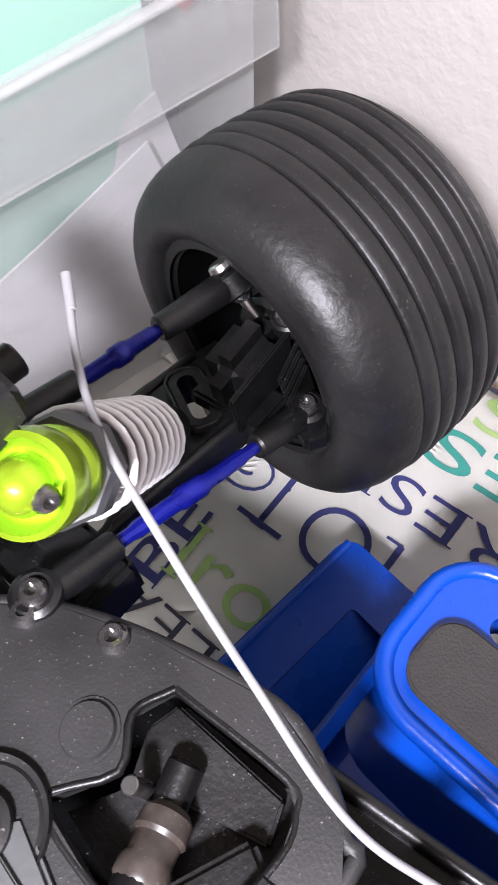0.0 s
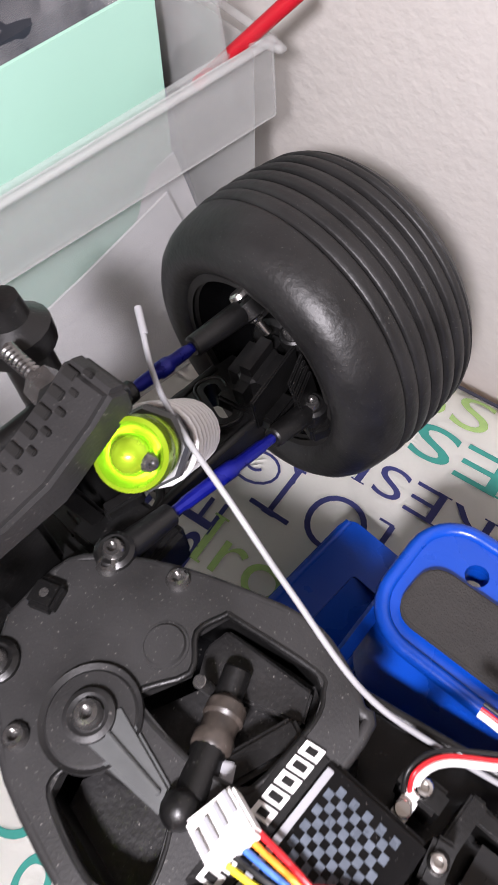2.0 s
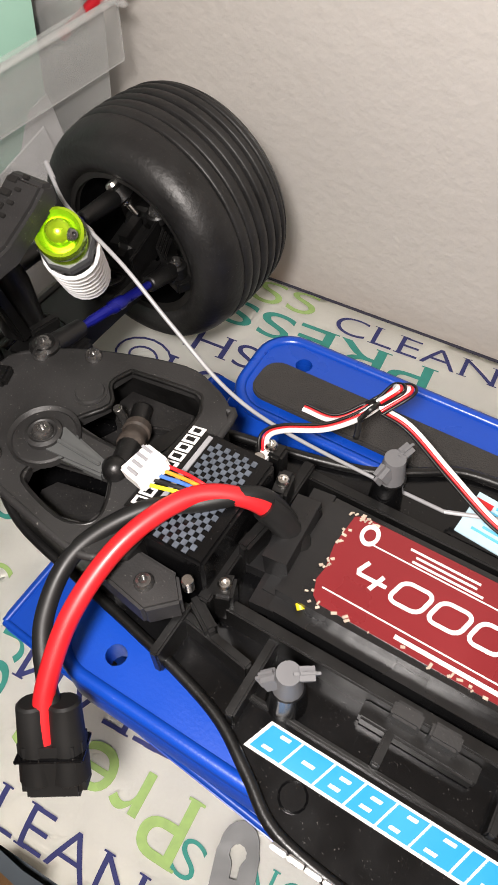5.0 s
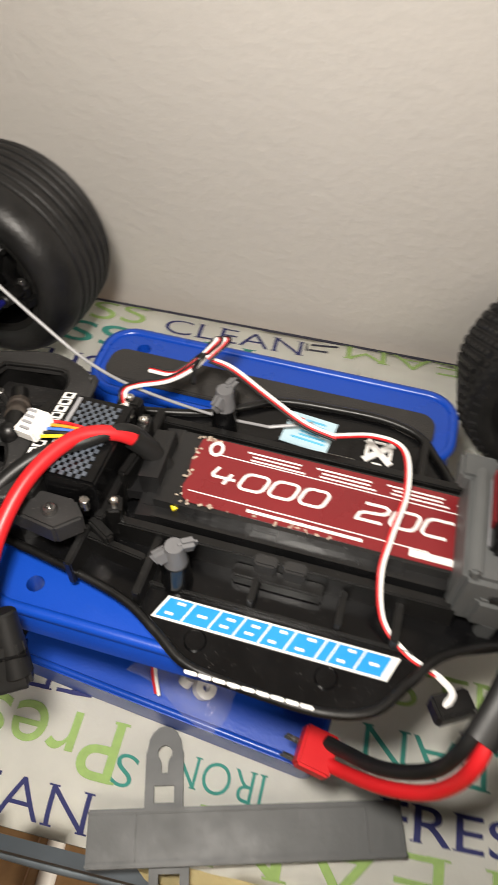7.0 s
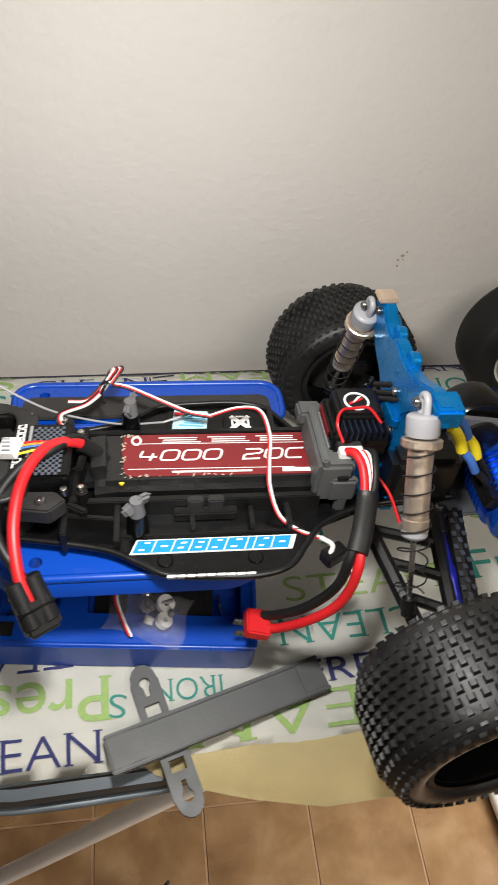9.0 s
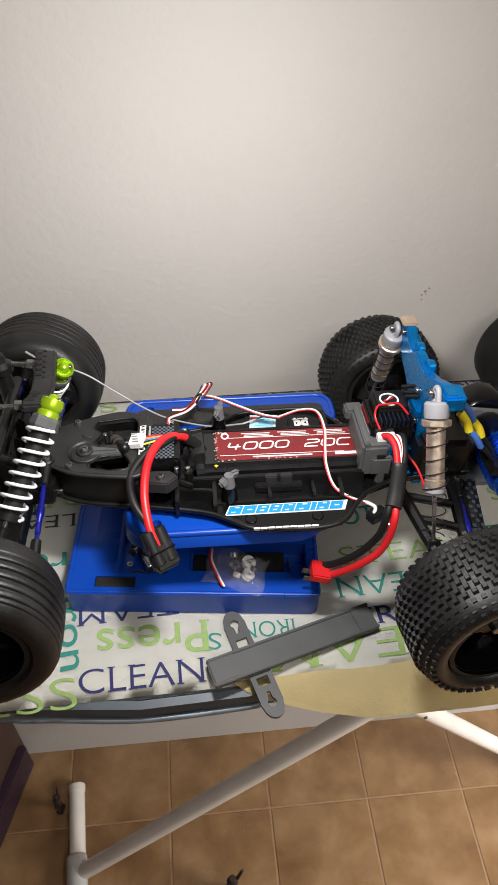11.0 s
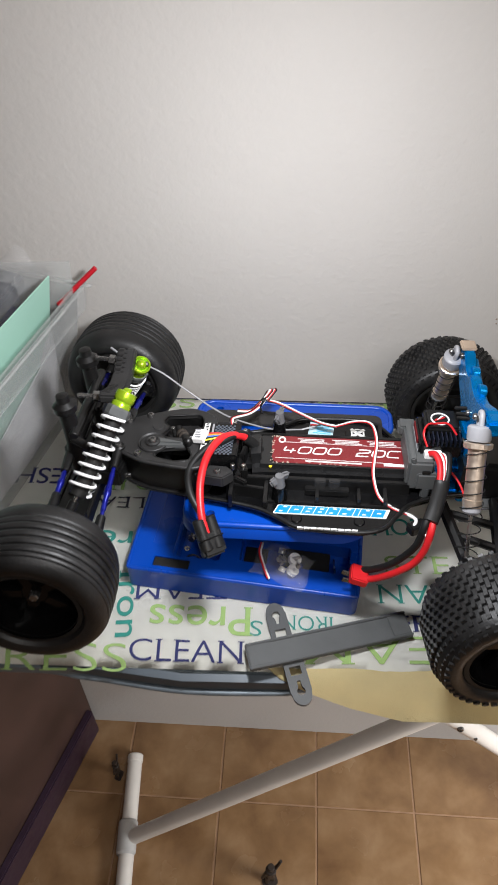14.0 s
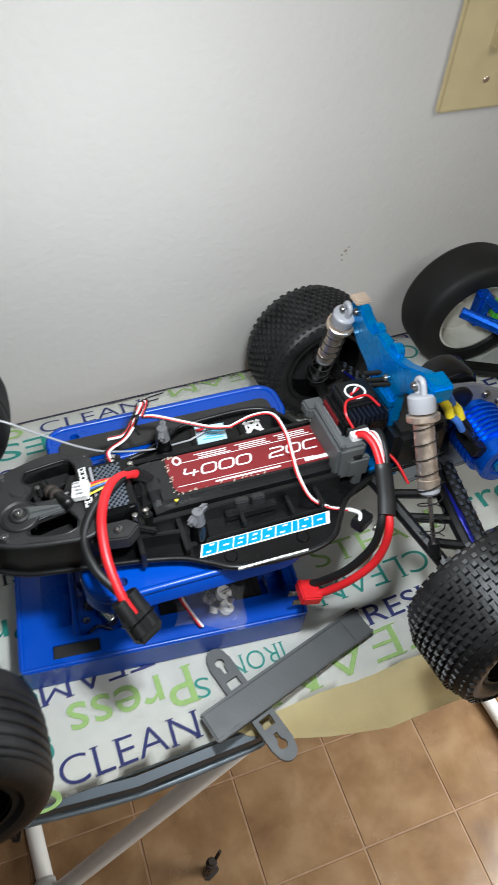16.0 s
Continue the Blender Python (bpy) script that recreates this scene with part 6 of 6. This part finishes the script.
for k, (x, y, c, r) in enumerate(((0.008, 0.006, "white", 0.0055), (0.010, -0.005, "white", 0.0050), (-0.002, 0.001, "steel", 0.0045), (0.013, 0.001, "steel", 0.0035), (0.002, -0.008, "white", 0.0030), (-0.004, 0.009, "steel", 0.0030))):
    bm = lathe([(0, r * 0.35), (0, r), (0.004, r), (0.004, r * 0.35)], bgm @ pose(x, y, 0.003, 0, -70 + 9 * k, 20 * k), 18, closed=True)
    part("bushing" if c == "white" else "metal_collar", bm, c, bag)
part("screw", rod(bgm @ Vector((0.004, 0.004, 0.006)), bgm @ Vector((0.013, 0.008, 0.008)), 0.0013), "steel", bag)

link = thing("spare_linkage", (-0.118, -0.010, 0.945), "small spare steel and black linkage parts", "spare part")
part("rod", rod((-0.1205, 0.0020, 0.9500), (-0.1115, -0.0260, 0.9480), 0.0024), "dark_steel", link)
part("joint", rod((-0.1225, 0.0080, 0.9500), (-0.1190, -0.0030, 0.9530), 0.0042), "steel", link)
part("joint", rod((-0.1200, -0.0060, 0.9480), (-0.1235, -0.0140, 0.9520), 0.0036), "dark_steel", link)
part("joint", rod((-0.1145, -0.0180, 0.9470), (-0.1100, -0.0300, 0.9500), 0.0040), "steel", link)
part("pin", cord([(-0.1290, -0.0290, 0.9450), (-0.1200, -0.0270, 0.9460), (-0.1120, -0.0330, 0.9450)], 0.0009, 6), "dark_steel", link)
part("washer", lathe([(0, 0.0010), (0, 0.0026), (0.0008, 0.0026), (0.0008, 0.0010)], pose(-0.1270, -0.0190, 0.9440, 0, -90, 0), 14, closed=True), "steel", link)

# ---------- second model car ----------
car = thing("second_model_car", (0.30, 0.11, BZ), "model car with slick black tyre, blue arms and green chassis", "model car")
ct = pose(0.2910, 0.1330, 0.9885, 0, 0, 84)
R2, W2 = 0.0585, 0.046
part("tyre", lathe([(-W2 * .42, R2 * .62), (-W2 * .5, R2 * .66), (-W2 * .5, R2 * .86), (-W2 * .44, R2 * .96), (-W2 * .34, R2), (W2 * .34, R2), (W2 * .44, R2 * .96), (W2 * .5, R2 * .86), (W2 * .5, R2 * .66), (W2 * .42, R2 * .62)], ct, 64, None, 50), "slick", car, "smooth black slick tyre")
part("rim", lathe([(-W2 * .44, R2 * .60), (-W2 * .44, R2 * .655), (W2 * .44, R2 * .655), (W2 * .44, R2 * .60), (W2 * .2, R2 * .56), (W2 * .18, 0.004), (W2 * .12, 0.004), (W2 * .1, R2 * .56)], ct, 48, closed=True), "hub_white", car, "cream plastic rim")
part("green_plate", prism([(0.285, 0.070), (0.42, 0.050), (0.42, 0.085), (0.300, 0.105)], 1.000, 1.004, 0.001), "green_alloy", car, "green alloy chassis plate")
part("green_block", box((0.3000, 0.0990, 1.0090), (0.022, 0.016, 0.014), (0, 0, -10), w=0.002), "green_alloy", car)
part("arm", rod((0.2480, 0.0960, 1.0220), (0.3300, 0.0100, 1.0020), 0.0050, seg=10), "motor", car, "anodised blue suspension arm")
part("arm", rod((0.2700, 0.1050, 1.0060), (0.3500, 0.0300, 0.9860), 0.0050, seg=10), "motor", car, "anodised blue suspension arm")
part("upright", box((0.2760, 0.1020, 1.0140), (0.012, 0.014, 0.034), (0, 0, -10), w=0.002), "motor", car)
part("upright_arm", rod((0.2720, 0.0980, 1.0320), (0.2860, 0.0900, 1.0180), 0.0040), "motor", car)
part("steering_ring", lathe([(0, 0.0052), (0, 0.0090), (0.005, 0.0090), (0.005, 0.0052)], pose(0.3060, 0.0860, 1.0110, 0, -90, 0), 20, closed=True), "motor", car)
part("axle_nut", rod((0.2820, 0.1010, 1.0000), (0.2830, 0.0900, 1.0000), 0.0045), "dark_steel", car)
part("belly", box((0.4200, 0.0300, 0.9600), (0.200, 0.080, 0.052), (0, 0, -8), w=0.006), "black", car)
part("lower_bar", box((0.2950, 0.0860, 0.9450), (0.060, 0.012, 0.010), (0, 0, -30), w=0.002), "black", car)

# ---------- storage bin ----------
bin_ = thing("storage_bin", (-0.40, 0.05, BZ), "frosted clear plastic storage bin holding papers and folders", "storage bin")


def slab(a, b, c, d, th, mat, parent, name, label=""):
    """A sheet through four corners, th thick."""
    bm = bmesh.new()
    vs = [bm.verts.new(p) for p in (a, b, c, d)]
    bm.faces.new(vs)
    bmesh.ops.subdivide_edges(bm, edges=bm.edges[:], cuts=6, use_grid_fill=True)
    for v in bm.verts:
        v.co.x += 0.0010 * noise.noise(v.co * 25)
    bmesh.ops.solidify(bm, geom=bm.faces[:], thickness=th)
    bmesh.ops.recalc_face_normals(bm, faces=bm.faces)
    return part(name, smooth(bm, 50), mat, parent, label)


XT, XB, ZT = -0.242, -0.264, 1.082
Y0, Y1 = -0.060, 0.187
slab((XB, Y0 + 0.02, BZ + 0.002), (XB, Y1 - 0.012, BZ + 0.002), (XT, Y1, ZT), (XT, Y0, ZT), 0.002, "bin", bin_, "front_wall")
slab((XB, Y1 - 0.012, BZ + 0.002), (-0.62, Y1 - 0.012, BZ + 0.002), (-0.64, Y1, ZT), (XT, Y1, ZT), 0.002, "bin", bin_, "side_wall")
slab((XB, Y0 + 0.02, BZ + 0.002), (-0.62, Y0 + 0.02, BZ + 0.002), (-0.64, Y0, ZT), (XT, Y0, ZT), 0.002, "bin", bin_, "side_wall")
part("bottom", box((-0.455, 0.065, BZ + 0.004), (0.33, 0.20, 0.003), w=0.001), "bin", bin_)
part("rim_lip", box((XT + 0.004, (Y0 + Y1) / 2, ZT - 0.012), (0.003, Y1 - Y0 + 0.006, 0.030), (0, 8, 0), w=0.001), "bin", bin_, "turned-down clear rim")
part("rim_edge", cord([(XT + 0.008, Y0, ZT + 0.003), (XT + 0.009, Y1 - 0.020, ZT + 0.003), (XT + 0.004, Y1 - 0.004, ZT + 0.003), (XT - 0.020, Y1 + 0.002, ZT + 0.003), (-0.62, Y1 + 0.002, ZT + 0.003)], 0.0014, 8), "bin", bin_)
folder = thing("mint_folder", (-0.26, 0.03, 0.95), "mint green card folder standing in the bin", "folder")
slab((-0.274, -0.045, 0.948), (-0.272, 0.152, 0.985), (-0.2530, 0.163, 1.106), (-0.2560, -0.045, 1.104), 0.0012, "mint", folder, "card")
slab((-0.2860, -0.045, 0.948), (-0.2840, 0.110, 0.985), (-0.2640, 0.120, 1.095), (-0.2680, -0.045, 1.090), 0.0010, "mint", folder, "inner_card")
papers = thing("paper_stack", (-0.29, 0.05, 0.945), "white papers lying behind the clear bin wall", "paper")
slab((-0.2690, -0.040, 0.940), (-0.2680, 0.165, 0.940), (-0.2590, 0.150, 1.034), (-0.2660, 0.000, 0.985), 0.0010, "paper", papers, "sheet")
slab((-0.2790, 0.050, 0.940), (-0.2750, 0.172, 0.942), (-0.2610, 0.158, 1.046), (-0.2640, 0.140, 1.040), 0.0010, "paper", papers, "torn_sheet")
book = thing("dark_box", (-0.36, 0.09, 0.95), "dark blue box with a black top inside the bin", "box")
part("body", box((-0.380, 0.075, 1.010), (0.17, 0.20, 0.130), (0, 0, 4), w=0.004), "t_navy", book)
part("lid", box((-0.365, 0.080, 1.090), (0.16, 0.19, 0.020), (0, 6, 4), w=0.004), "carbon", book)
filmbag = thing("crumpled_bag", (-0.30, 0.17, 1.06), "crumpled clear plastic bag sticking out of the bin", "plastic bag")
fb = bmnew()
g2 = []
for i in range(15):
    row = []
    for j in range(15):
        u, v = i / 14, j / 14
        row.append(fb.verts.new((-0.268 - 0.10 * u, 0.110 + 0.075 * v + 0.008 * noise.noise(Vector((u * 5, v * 5, 7))), 1.060 + 0.055 * math.sin(math.pi * min(1, u * 1.3 + 0.1)) * (0.5 + 0.5 * v) + 0.012 * noise.noise(Vector((u * 6, v * 6, 3))))))
    g2.append(row)
for i in range(14):
    for j in range(14):
        fb.faces.new((g2[i][j], g2[i + 1][j], g2[i + 1][j + 1], g2[i][j + 1]))
part("film", smooth(fb, 15), "bag", filmbag)
TURN_BIN = Matrix.Translation((-0.2285, 0.183, 0)) @ Matrix.Rotation(radians(-18.5), 4, "Z") @ Matrix.Translation((0.241, -0.187, 0))
for holder in (bin_, folder, papers, book, filmbag):
    holder.matrix_world = TURN_BIN @ holder.matrix_world
slab((-0.388, 0.184, 1.064), (-0.233, 0.172, 1.064), (-0.228, 0.168, 1.118), (-0.398, 0.180, 1.108), 0.0012, "bin", filmbag, "upper_flap", "stiff cloudy plastic flap")
stick = thing("red_stick", (-0.248, 0.172, 1.068), "slim dark red plastic stick leaning out of the bin", "stick")
part("shaft", rod((-0.2480, 0.1726, 1.0688), (-0.2094, 0.1837, 1.1014), 0.0024, seg=12), "stick", stick)

# ---------- toys on the floor ----------
for x, y, turn in ((-0.034, -0.073, 20), (-0.331, 0.118, 70)):
    fg = thing("toy_figurine", (x, y, FZ), "tiny dark brown plastic toy standing on the floor tiles", "toy", group="toys on the floor")
    bm = prism(rounded(-0.010, -0.007, 0.010, 0.007, 0.004), 0.0002, 0.0022, 0)
    for p, q, r0, r2 in (((-0.004, 0, 0.002), (-0.003, 0, 0.036), 0.0028, 0.0040), ((0.005, 0, 0.002), (0.002, 0, 0.036), 0.0028, 0.0040), ((0, 0, 0.034), (0, 0, 0.060), 0.0060, 0.0072), ((0, 0, 0.060), (0, 0, 0.074), 0.0040, 0.0046), ((0.006, 0, 0.056), (0.013, 0, 0.082), 0.0024, 0.0020), ((-0.006, 0, 0.056), (-0.011, 0, 0.038), 0.0024, 0.0020)):
        rod(p, q, r0, r2, 8, bm)
    bmesh.ops.transform(bm, matrix=pose(x, y, FZ, 0, 0, turn) @ Matrix.Scale(1.4 if turn < 50 else 1.0, 4), verts=bm.verts)
    part("toy_body", bm, "toy", fg)
